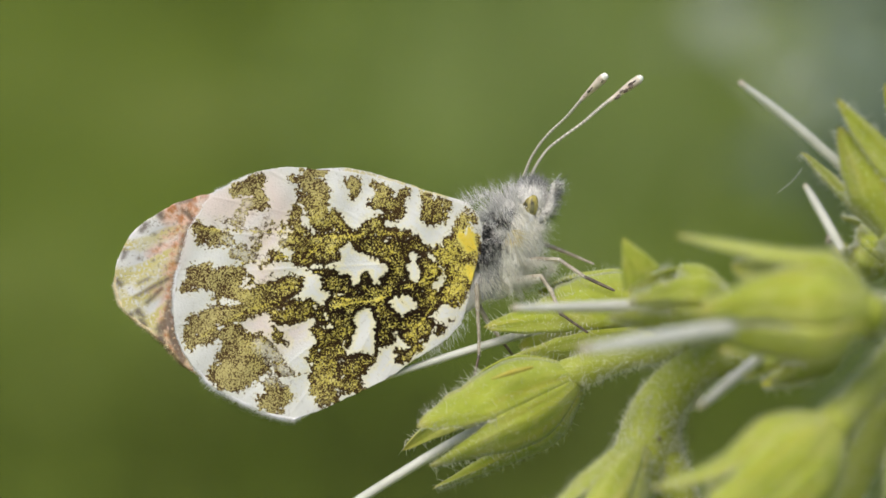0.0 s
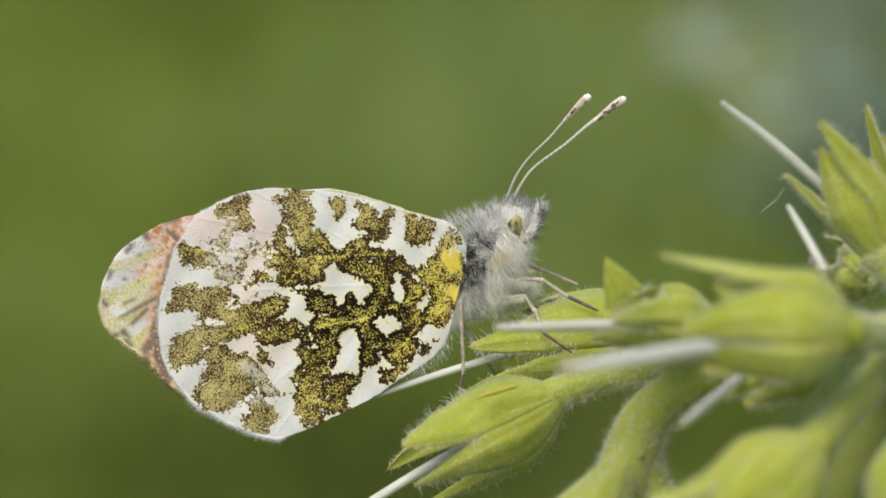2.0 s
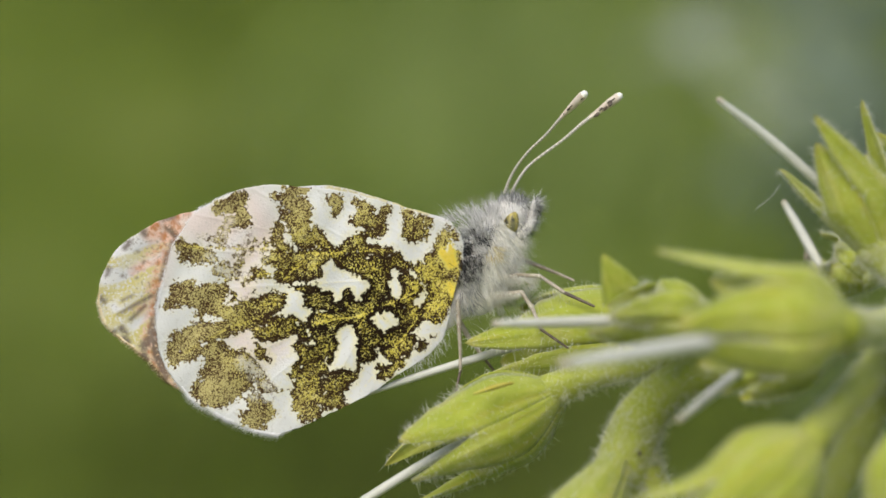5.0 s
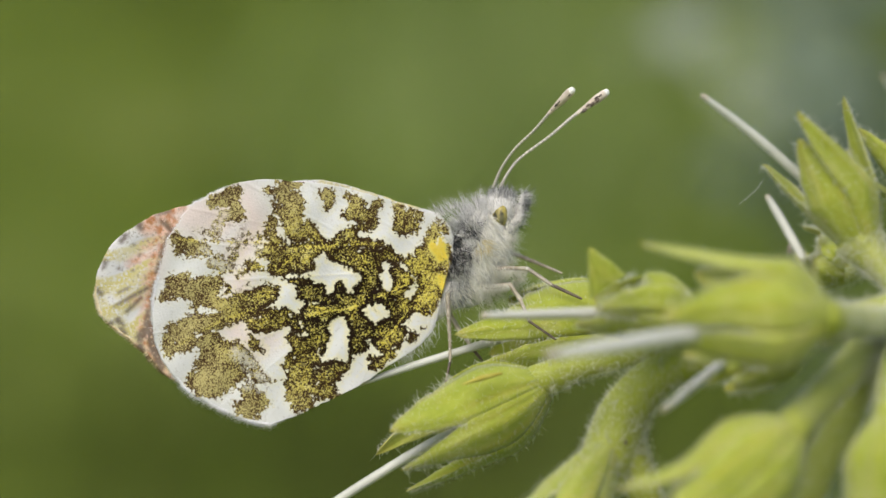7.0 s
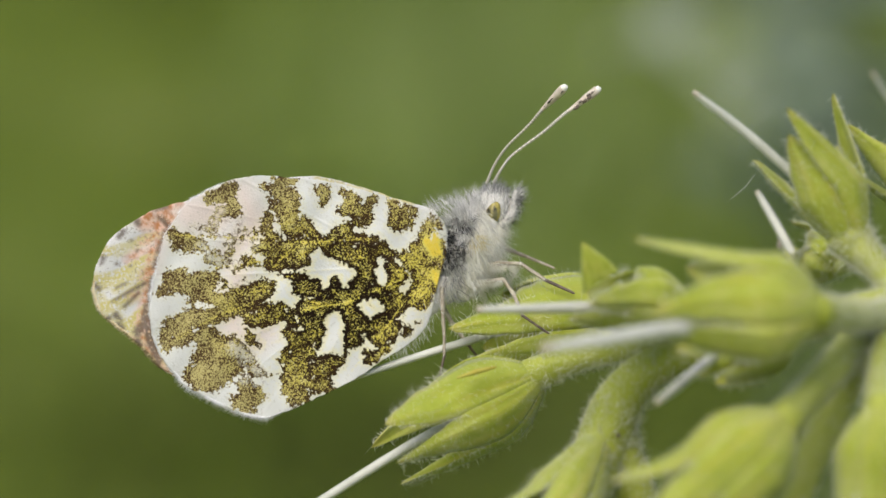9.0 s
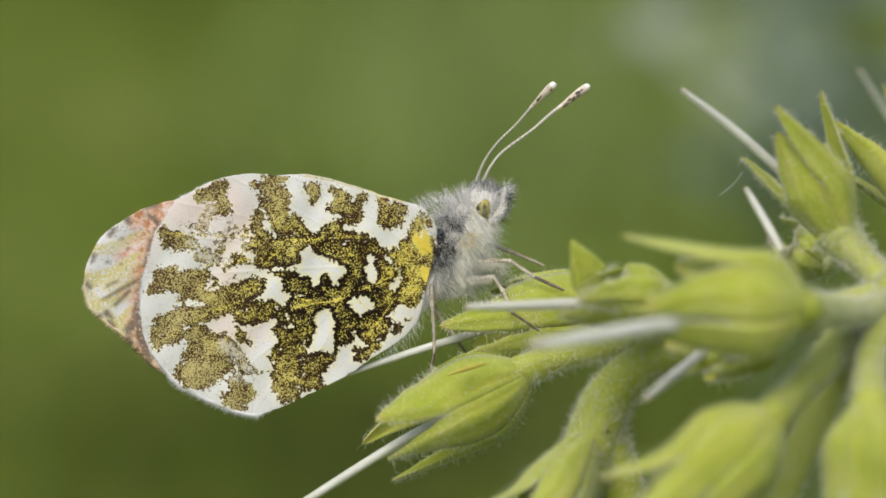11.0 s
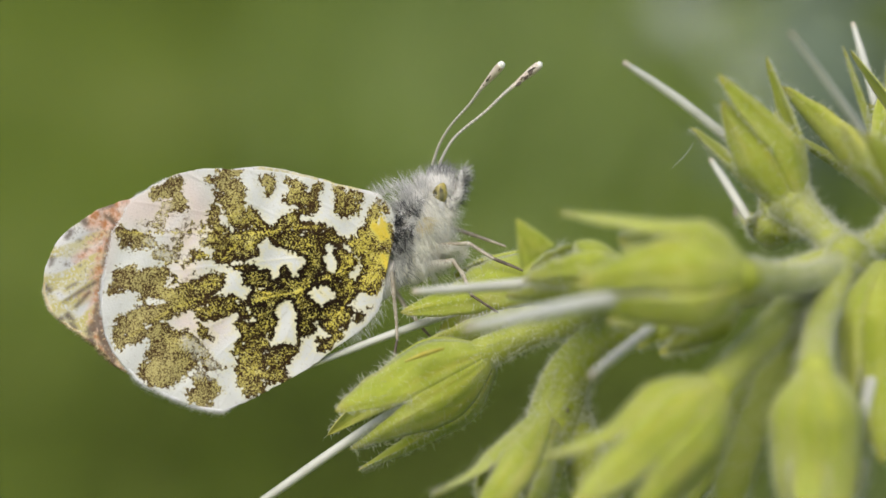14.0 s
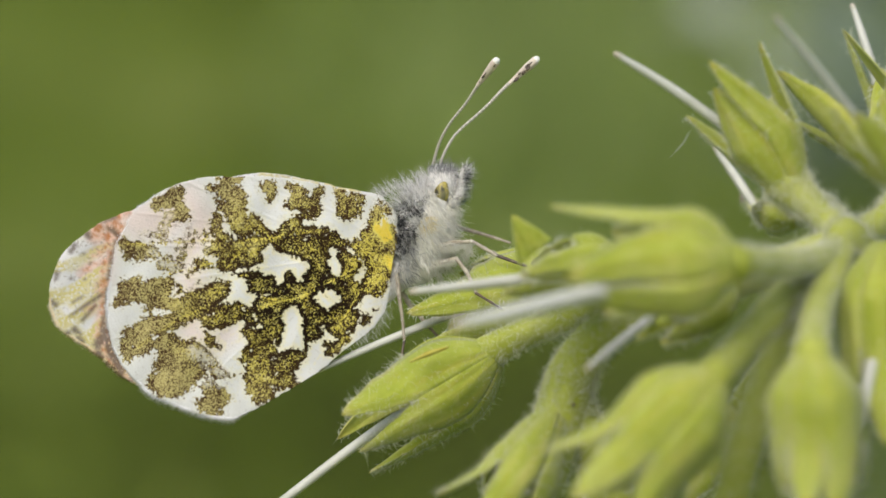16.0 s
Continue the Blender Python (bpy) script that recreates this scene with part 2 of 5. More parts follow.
def forewing_material():
    m = Nodes("forewing_scales")
    base = m.ramp(m.noise(420, 3), [(0.35, (0.66, 0.66, 0.66)), (0.62, (0.82, 0.81, 0.78))])
    grain = m.noise(5200, 3, 0.6)
    orange = m.mix(m.span(m.noise(2600, 3, 0.6), 0.42, 0.58), (0.56, 0.24, 0.10), (0.80, 0.54, 0.41))
    col = m.mix(m.math("MULTIPLY", m.attr("pink"), m.span(m.noise(1500, 3, 0.6), 0.32, 0.48, 0.5, 1.0)), base, orange)
    col = m.mix(m.math("MULTIPLY", m.math("MULTIPLY", m.attr("gold"), m.span(grain, 0.36, 0.50)), m.span(m.noise(600, 3), 0.35, 0.55, 0.65, 1.0)), col, (0.62, 0.55, 0.19))
    soot = m.math("MULTIPLY", m.attr("dense"), m.span(grain, 0.70, 0.56))
    col = m.mix(m.math("MULTIPLY", soot, 0.85), col, (0.16, 0.125, 0.10))
    col = m.mix(m.span(m.math("ADD", m.noise(7000, 2), m.math("MULTIPLY", m.math("SUBTRACT", m.noise(500, 2), 0.5), 0.3)), 0.60, 0.66, 0.0, 0.5), col, (0.26, 0.21, 0.14))
    m.set(Base_Color=col, Roughness=0.62, Specular_IOR_Level=0.25)
    m.bump(grain, 0.00003, 0.6)
    m.glow_through(col, 0.18)
    return m.mat


HINDWING, FOREWING = hindwing_material(), forewing_material()


def plain(name, a, b, scale, rough, bump=0.0, coat=0.0):
    m = Nodes(name)
    n = m.noise(scale, 4, 0.6)
    m.set(Base_Color=m.mix(m.span(n, 0.35, 0.65), a, b), Roughness=rough, Coat_Weight=coat)
    if bump:
        m.bump(n, bump)
    return m.mat


SKIN = plain("thorax_skin", (0.62, 0.60, 0.55), (0.82, 0.80, 0.73), 900, 0.8, 0.00008)
FACE = plain("face_skin", (0.42, 0.41, 0.38), (0.72, 0.70, 0.65), 900, 0.8, 0.00008)
LEG = plain("leg_chitin", (0.24, 0.20, 0.14), (0.48, 0.43, 0.33), 1800, 0.5, 0.00003)
LEG_DARK = plain("tarsus_chitin", (0.05, 0.035, 0.025), (0.16, 0.12, 0.08), 2500, 0.5, 0.00003)
WITHERED = plain("withered_pink", (0.30, 0.20, 0.17), (0.52, 0.42, 0.38), 1600, 0.8, 0.00006)
CREASE = plain("crease_ochre", (0.43, 0.36, 0.05), (0.50, 0.46, 0.09), 1500, 0.8, 0.00004)
CLUB = plain("club_cream", (0.60, 0.50, 0.40), (0.74, 0.66, 0.54), 2200, 0.6, 0.00003)


def eye_material():
    m = Nodes("eye_olive")
    xyz = m.node("ShaderNodeMapping", {"Vector": m.coord(), "Scale": (1.0, 1.0, 0.6)}).outputs["Vector"]
    col = m.ramp(m.noise(2700, 3, 0.6, xyz), [(0.38, (0.035, 0.03, 0.012)), (0.50, (0.30, 0.25, 0.06)), (0.66, (0.52, 0.43, 0.09))])
    col = m.mix(m.span(m.noise(500, 2), 0.45, 0.6, 0.0, 0.6), col, (0.22, 0.22, 0.14))
    m.set(Base_Color=col, Roughness=0.4, Coat_Weight=0.1, Coat_Roughness=0.25)
    return m.mat


def antenna_material():
    m = Nodes("antenna_ringed")
    ring = m.attr("ring")
    band = m.span(m.math("SINE", m.math("MULTIPLY", ring, 6.28318)), -0.2, 0.3)
    m.set(Base_Color=m.mix(band, (0.46, 0.43, 0.35), (0.66, 0.63, 0.53)), Roughness=0.6)
    return m.mat


EYE, ANTENNA = eye_material(), antenna_material()


def meadow_material():
    m = Nodes("meadow_ground")
    a, b, d = m.noise(2.2, 3, 0.5), m.noise(9, 4, 0.6), m.noise(120, 3, 0.6)
    v = m.math("ADD", m.math("MULTIPLY", a, 0.65), m.math("MULTIPLY", b, 0.35))
    col = m.ramp(v, [(0.34, (0.085, 0.12, 0.014)), (0.5, (0.17, 0.235, 0.032)), (0.66, (0.30, 0.34, 0.10))])
    col = m.mix(m.span(d, 0.3, 0.7, 0.0, 0.4), col, (0.10, 0.12, 0.02))
    m.set(Base_Color=col, Roughness=0.9, Specular_IOR_Level=0.05)
    m.bump(d, 0.02)
    return m.mat


def grass_material(name, dark, mid, light):
    m = Nodes(name)
    col = m.ramp(m.island(), [(0.0, dark), (0.6, mid), (1.0, light)])
    m.set(Base_Color=col, Roughness=0.8, Specular_IOR_Level=0.1)
    m.glow_through(col, 0.3)
    return m.mat


MEADOW = meadow_material()
GRASS = grass_material("grass_blade", (0.12, 0.18, 0.016), (0.205, 0.28, 0.036), (0.32, 0.36, 0.09))
GRASS_DRY = grass_material("grass_pale", (0.21, 0.29, 0.06), (0.29, 0.37, 0.11), (0.37, 0.43, 0.18))
GRASS_DARK = grass_material("grass_dark_blade", (0.058, 0.08, 0.016), (0.09, 0.118, 0.022), (0.135, 0.155, 0.045))
PETAL = plain("petal_pale", (0.36, 0.41, 0.34), (0.50, 0.55, 0.48), 300, 0.6)
LEAF_BLUE = plain("leaf_blue_green", (0.10, 0.145, 0.09), (0.16, 0.205, 0.13), 60, 0.6)


# ---- mesh helpers; lengths in millimetres of the stalk's own space ----
MM = 0.001


def link(name, verts, faces, material, parent=None, label="", smooth=True, scale=MM):
    me = bpy.data.meshes.new(name)
    me.from_pydata((np.array(verts, float) * scale).tolist(), [], faces)
    me.materials.append(material)
    me.polygons.foreach_set("use_smooth", [smooth] * len(me.polygons))
    me.update()
    ob = new(name, me)
    if parent:
        ob.parent = parent
    return tagged(ob, label)


part = link


def spline(points, n):
    """n + 1 points on a smooth curve through the given ones."""
    p = [np.array(q, float) for q in points]
    p = [2 * p[0] - p[1], *p, 2 * p[-1] - p[-2]]
    out, spans = [], len(p) - 3
    for k in range(n + 1):
        s = min(k / n * spans, spans - 1e-9)
        i, f = int(s), s - int(s)
        a, b, c, d = p[i:i + 4]
        out.append(0.5 * (2 * b + (c - a) * f + (2 * a - 5 * b + 4 * c - d) * f * f + (3 * b - a - 3 * c + d) * f ** 3))
    return np.array(out)


def unit(v):
    v = np.array(v, float)
    return v / max(np.linalg.norm(v), 1e-9)


def tube(points, radii, n=40, sides=12, wobble=0.0, seed=0):
    """A tapered tube with round ends along a smooth curve."""
    rng = np.random.default_rng(seed)
    c = spline(points, n)
    r = np.interp(np.linspace(0, 1, n + 1), np.linspace(0, 1, len(radii)), radii)
    verts, faces = [], []
    side = unit(np.cross(c[1] - c[0], (0.31, 0.2, 0.93)))
    phase = rng.uniform(0, 6, 3)
    for i in range(n + 1):
        d = unit(c[min(i + 1, n)] - c[max(i - 1, 0)])
        side = unit(side - d * (side @ d))
        up = np.cross(d, side)
        for k in range(sides):
            a = 2 * math.pi * k / sides
            w = 1 + wobble * (math.sin(2 * a + phase[0] + i * 0.13) + 0.6 * math.sin(i * 0.37 + phase[1]))
            verts.append(c[i] + (side * math.cos(a) + up * math.sin(a)) * r[i] * w)
    for i in range(n):
        for k in range(sides):
            q = (k + 1) % sides
            faces.append((i * sides + k, i * sides + q, (i + 1) * sides + q, (i + 1) * sides + k))
    for i, s in ((0, -1), (n, 1)):
        d = unit(c[min(i + 1, n)] - c[max(i - 1, 0)])
        verts.append(c[i] + d * s * r[i] * 0.6)
        for k in range(sides):
            q = (k + 1) % sides
            f = (i * sides + k, i * sides + q, len(verts) - 1)
            faces.append(f if s > 0 else f[::-1])
    return np.array(verts), faces


def strands(roots, ways, lengths, radius, rng, bend=0.3, segs=2):
    """Thin tapered hairs, three-sided, each bent a little."""
    p, d = np.array(roots, float), np.array(ways, float)
    n = len(p)
    norm = lambda v: v / np.maximum(np.linalg.norm(v, axis=1, keepdims=True), 1e-9)
    d = norm(d)
    s = norm(np.cross(d, rng.normal(size=(n, 3))))
    u = np.cross(d, s)
    b = rng.normal(size=(n, 3)) * bend
    ln = np.array(lengths, float)[:, None]
    size = 3 * segs + 1
    verts = np.zeros((n, size, 3))
    for i in range(segs):
        f = i / segs
        q = p + (d * f + b * f * f) * ln
        for k in range(3):
            a = 2.0944 * k
            verts[:, 3 * i + k] = q + (s * math.cos(a) + u * math.sin(a)) * radius * (1 - 0.75 * f)
    verts[:, -1] = p + (d + b) * ln
    one = [(3 * i + k, 3 * i + (k + 1) % 3, 3 * i + 3 + (k + 1) % 3, 3 * i + 3 + k) for i in range(segs - 1) for k in range(3)]
    e = 3 * (segs - 1)
    tip = [(e + k, e + (k + 1) % 3, size - 1) for k in range(3)]
    step = (np.arange(n) * size)[:, None, None]
    faces = (np.array(tip)[None] + step).reshape(-1, 3).tolist()
    if one:
        faces += (np.array(one)[None] + step).reshape(-1, 4).tolist()
    return verts.reshape(-1, 3), faces


def root_thing(name, label, category):
    ob = new(name)
    ob.empty_display_size = 0.005
    ob.matrix_world = REST
    return tagged(ob, label, category)


# ---- the meadow ----
def ground():
    n = 60
    xs = [math.copysign(abs(s) ** 3 * 150, s) for s in np.linspace(-1, 1, n + 1)]
    verts = [(x, y, 0.02 * noise.noise((x * 1.3, y * 1.3, 0))) for y in xs for x in xs]
    faces = [(j * (n + 1) + i, j * (n + 1) + i + 1, (j + 1) * (n + 1) + i + 1, (j + 1) * (n + 1) + i) for j in range(n) for i in range(n)]
    tagged(link("ground", verts, faces, MEADOW, scale=1), "flat green summer meadow ground", "ground", kind="structure")


def grass(name, material, count, middle, spread, tall, seed, label):
    rng = np.random.default_rng(seed)
    verts, faces = [], []
    for _ in range(count):
        x, y = np.array(middle) + np.array(spread) * (rng.normal(size=2) if spread[0] < 1 else rng.uniform(-1, 1, 2))
        h, w = rng.uniform(0.3, 1.0) * tall, rng.uniform(0.002, 0.005)
        a = rng.uniform(0, 6.28)
        s = np.array((math.cos(a), math.sin(a), 0)) * w
        lean = np.array((*rng.normal(0, 0.35, 2), 0)) * h
        p = np.array((x, y, -0.02))
        o = len(verts)
        verts += [p - s, p + s, p + lean * 0.35 + (0, 0, h * 0.6) - s * 0.7, p + lean * 0.35 + (0, 0, h * 0.6) + s * 0.7, p + lean + (0, 0, h)]
        faces += [(o, o + 1, o + 3, o + 2), (o + 2, o + 3, o + 4)]
    tagged(link(name, verts, faces, material, scale=1), label, "grass", kind="stuff")


def beyond(x, d, z):
    """A place d metres before the camera, x to its side and z above its line of sight."""
    return np.array(pose(0, -0.2426, 0.5105, -14) @ Vector((x, d, z)))


def wildflower(head, size, seed):
    """A tall pale wildflower: stem and a loose head of small florets."""
    rng = np.random.default_rng(seed)
    ob = new("wildflower")
    ob.location = (head[0], head[1], 0)
    tagged(ob, "tall wildflower with pale bluish-white florets, out of focus", "flower", "wildflowers behind the stalk")
    v, f = tube([(0, 0, -0.02), (0.004, 0.003, head[2] * 0.5), (0, 0, head[2])], [0.0014, 0.001, 0.0007], 16, 6)
    link("stem", v, f, GRASS, ob, scale=1)
    for k in range(26):
        c = np.array((0, 0, head[2])) + rng.normal(size=3) * size * 0.75
        verts, faces = [c], []
        for i in range(10):
            a = i * math.pi / 5
            w = size * (0.25 if i % 2 else 0.12)
            verts.append(c + np.array((math.cos(a) * w, math.sin(a) * w * 0.6, math.sin(a) * w * 0.8 + 0.05 * size)))
        faces = [(0, 1 + i, 1 + (i + 1) % 10) for i in range(10)]
        link("floret", verts, faces, PETAL, ob, scale=1)
    return ob


def leafy_plant(base, seed):
    """Broad blue-green leaves on a short stem."""
    rng = np.random.default_rng(seed)
    ob = new("leafy_plant")
    ob.location = (base[0], base[1], 0)
    tagged(ob, "broad-leaved blue-green plant, out of focus", "plant")
    h = base[2]
    v, f = tube([(0, 0, -0.02), (0, 0.004, h * 0.6), (0, 0, h + 0.02)], [0.003, 0.0025, 0.001], 16, 6)
    link("stem", v, f, LEAF_BLUE, ob, scale=1)
    for k in range(12):
        a, up = rng.uniform(0, 6.28), rng.uniform(-0.3, 0.7)
        z0 = h + rng.uniform(-0.035, 0.02)
        d = np.array((math.cos(a), math.sin(a), up))
        s = np.array((-math.sin(a), math.cos(a), 0))
        ln, w = rng.uniform(0.02, 0.034), rng.uniform(0.006, 0.010)
        verts, faces = [], []
        for i in range(8):
            t = i / 7
            c = np.array((0, 0, z0)) + d * ln * t - np.array((0, 0, 0.3 * ln * t * t))
            for u in (-1, 0, 1):
                verts.append(c + s * u * w * math.sin(math.pi * min(1, 0.04 + t * 0.96)) + np.array((0, 0, abs(u) * 0.002)))
        faces = [(i * 3 + j, i * 3 + j + 1, i * 3 + j + 4, i * 3 + j + 3) for i in range(7) for j in range(2)]
        link("leaf", verts, faces, LEAF_BLUE, ob, scale=1)
    return ob


ground()
grass("meadow_grass", GRASS, 9000, (0, 2.4), (1.5, 2.0), 0.06, 5, "short green meadow grass out of focus")
grass("dry_grass", GRASS_DRY, 1800, (0.07, 2.15), (0.07, 0.22), 0.07, 6, "pale dry grass out of focus")
# darker blades that deepen the tone of the lower background
grass("dark_grass", GRASS_DARK, 3900, (0.02, 1.40), (0.11, 0.11), 0.05, 7, "darker green grass out of focus")
wildflower(beyond(0.0500, 0.75, 0.0390), 0.0055, 1)
wildflower(beyond(0.0635, 0.76, 0.0265), 0.005, 2)
wildflower(beyond(0.0800, 0.82, 0.0440), 0.005, 3)
leafy_plant(beyond(0.076, 0.80, 0.030), 4)
leafy_plant(beyond(0.094, 0.86, 0.042), 5)


# ---- the flowering stalk ----
def calyx(plant, name, base, tips, r, seed, style=None, style_r=0.3, hair=260, cup=0.5, taper=1.3, full=0.33, feet=(), flare=0.0, label=""):
    """A hairy green calyx: a cup with five pointed sepals, and the long white style that is left of the flower.
    A tip may carry a fourth number, how sharply its sepal turns outward, and a fifth, how slim it is."""
    rng = np.random.default_rng(seed)
    base = np.array(base, float)
    turns = [t[3] if len(t) > 3 else 0.0 for t in tips]
    slims = [t[4] if len(t) > 4 else taper for t in tips]
    tips = [np.array(t[:3], float) for t in tips]
    mid = sum(tips) / len(tips)
    axis = unit(mid - base)
    length = np.linalg.norm(mid - base)
    s0 = unit(np.cross(axis, (0, 0, 1)))
    s1 = np.cross(s0, axis)

    def bell(a, h):
        """A point on the cup, at an angle round the axis and a share of the length."""
        rad = 0.9 * r * (0.34 + 0.66 * math.sin(min(1, h / full) * math.pi / 2)) * (1 - 0.22 * max(0, h - full))
        return base + axis * length * h + (s0 * math.cos(a) + s1 * math.sin(a)) * rad * (1 + 0.03 * math.sin(3 * a + seed))

    # the inner wall of the cup
    verts, faces, n, sides = [], [], 12, 20
    for i in range(n + 1):
        for k in range(sides):
            p = bell(2 * math.pi * k / sides, cup * 0.9 * i / n)
            verts.append(p + (base + axis * length * cup * 0.9 * i / n - p) * 0.09)
    faces = [(i * sides + k, i * sides + (k + 1) % sides, (i + 1) * sides + (k + 1) % sides, (i + 1) * sides + k) for i in range(n) for k in range(sides)]
    faces += [tuple(range(sides))[::-1], tuple(range(n * sides, (n + 1) * sides))]
    body = part(name, verts, faces, SEPAL, plant, label)
    roots, ways, sizes, thick = [], [], [], []
    # five sepals, grown together below and ending in blunt teeth
    angles = []
    for t in tips:
        rel = t - base
        rel = rel - axis * (rel @ axis)
        angles.append(math.atan2(rel @ s1, rel @ s0))
    angles = list(feet) or angles
    order = sorted(range(len(tips)), key=lambda k: angles[k])
    for at, k in enumerate(order):
        t, turn, a = tips[k], turns[k], angles[k]
        left = (a - angles[order[at - 1]]) % (2 * math.pi) / 2
        right = (angles[order[(at + 1) % len(order)]] - a) % (2 * math.pi) / 2
        left, right = min(max(left, 0.35), 0.95), min(max(right, 0.35), 0.95)
        top = cup * (1 + 0.75 * turn)
        rim = [bell(a + (u * right if u > 0 else u * left), top) for u in np.linspace(-1, 1, 9)]
        c0 = rim[4]
        go = t - c0
        way = go if turn else axis * np.linalg.norm(go) * (1 - flare) + go * flare
        ctrl = [c0, c0 + way * 0.3, c0 + go * 0.68 + (way - go) * 0.08, t]
        half = np.linalg.norm(rim[8] - rim[0]) / 2
        nv, nu = 24, 8
        grid = np.zeros((nv + 1, nu + 1, 3))
        ripple = rng.uniform(0, 6, 2)
        for i in range(nv + 1):
            v = i / nv
            q = max(0.0, (v - 0.45) / 0.55)
            k2 = (1 - q) ** slims[k] + 0.25 / half * min(1, q * 2.5) * math.sqrt(max(0.0, 1 - q ** 5))
            c = (1 - q) ** 3 * ctrl[0] + 3 * q * (1 - q) ** 2 * ctrl[1] + 3 * q * q * (1 - q) * ctrl[2] + q ** 3 * ctrl[3]
            for j in range(nu + 1):
                u = 2 * j / nu - 1
                if v < 0.45:
                    grid[i, j] = bell(a + (u * right if u > 0 else u * left), top * v / 0.45)
                else:
                    edge = 1 + 0.05 * math.sin(i * 1.3 + ripple[1]) * abs(u) * min(1, q * 3)
                    grid[i, j] = c + (rim[j] - c0) * k2 * edge
        if turn:
            # a single tooth that stands up from the rim
            out = s0 * math.cos(a) + s1 * math.sin(a)
            foot = base + axis * length * 0.84 * turn + out * r * 0.45 + np.array((0, -0.9, 0))
            wide = unit(out * 0.58 - axis * 0.8) * 1.2
            for i in range(nv + 1):
                q = i / nv
                k2 = (1 - q) ** 1.25 + 0.17 * min(1, q * 2.5) * math.sqrt(max(0.0, 1 - q ** 5))
                for j in range(nu + 1):
                    u = 2 * j / nu - 1
                    grid[i, j] = foot + (t - foot) * q + wide * u * k2 + np.array((0, 0.35, 0)) * (u * u * k2 + (1 - q) ** 2)
        du = np.gradient(grid, axis=1)
        dv = np.gradient(grid, axis=0)
        nrm = np.cross(du, dv)
        nrm /= np.maximum(np.linalg.norm(nrm, axis=2, keepdims=True), 1e-9)
        if (nrm[6, 4, 1] > 0) if turn else nrm[6, 4] @ (grid[6, 4] - base - axis * ((grid[6, 4] - base) @ axis)) < 0:
            nrm = -nrm
        uu, vv = np.meshgrid(np.linspace(-1, 1, nu + 1), np.linspace(0, 1, nv + 1))
        grow = np.clip(vv / 0.15, 0, 1) * np.clip((1 - vv) / 0.2, 0, 1)
        lift = (0.13 * np.maximum(0, 1 - 4 * np.abs(uu)) + 0.05 * np.sin(8 * uu + 5 * vv + ripple[0])) * grow * (1 - np.abs(uu) ** 6)
        lift = lift - 0.08 * np.abs(uu) ** 4 * np.clip((0.75 - vv) / 0.3, 0, 1) * (not turn)
        grid = grid + nrm * lift[..., None]
        front = grid.reshape(-1, 3)
        back = (grid - nrm * 0.08).reshape(-1, 3)
        for i in range(1, nv):
            for j in range(nu + 1):
                rimmed = abs(uu[i, j]) > 0.9 and vv[i, j] > 0.45
                for _ in range(0 if turn else 4):
                    if rng.random() < hair * 5.4 / (5 * nv * nu * 4) * (4.2 if rimmed else 0.8):
                        d, ac = unit(dv[i, j]), unit(du[i, j])
                        roots.append(grid[i, j] + du[i, j] * rng.uniform(-0.5, 0.5) * (0 if rimmed else 1) + dv[i, j] * rng.uniform(-0.5, 0.5))
                        sizes.append(rng.uniform(0.16, 0.40) if rimmed else rng.uniform(0.12, 0.36))
                        thick.append(0.019 if rimmed else 0.010)
                        ways.append(nrm[i, j] * 0.9 + d * rng.uniform(-0.1, 0.5) + ac * uu[i, j] * (0.9 if rimmed else 0.0) + rng.normal(size=3) * 0.3)
        m = (nv + 1) * (nu + 1)
        faces = []
        for i in range(nv):
            for j in range(nu):
                b = i * (nu + 1) + j
                q = (b, b + 1, b + nu + 2, b + nu + 1)
                faces += [q, tuple(m + k3 for k3 in q[::-1])]
            for b, e in ((i * (nu + 1), (i + 1) * (nu + 1)), ((i + 1) * (nu + 1) + nu, i * (nu + 1) + nu)):
                faces.append((b, e, m + e, m + b))
        b = nv * (nu + 1)
        faces.append(tuple([b + j for j in range(nu + 1)] + [m + b + j for j in range(nu, -1, -1)]))
        ob = part("sepal", np.concatenate([front, back]), faces, SEPAL, body)
        for key, vals in (("across", uu.ravel()), ("along", vv.ravel())):
            ob.data.attributes.new(key, "FLOAT", "POINT").data.foreach_set("value", np.concatenate([vals, vals]).astype(np.float32))
    if hair:
        v, f = strands(roots, ways, sizes, np.array(thick)[:, None], rng, 0.6, 3)
        ob = part("hairs", v, f, HAIR, body, "fine white bristly hairs")
        tagged(ob, kind="stuff")
    if style:
        v, f = tube(style, [style_r, style_r, style_r * 0.95, style_r * 0.85, style_r * 0.55], 24, 12, 0.03, seed)
        ob = part("style", v, f, STYLE, body, "long pale cream-white style")
        vals = np.concatenate([np.repeat(np.linspace(0, 1, 25), 12), [0, 1]]).astype(np.float32)
        ob.data.attributes.new("along", "FLOAT", "POINT").data.foreach_set("value", vals)
    return body


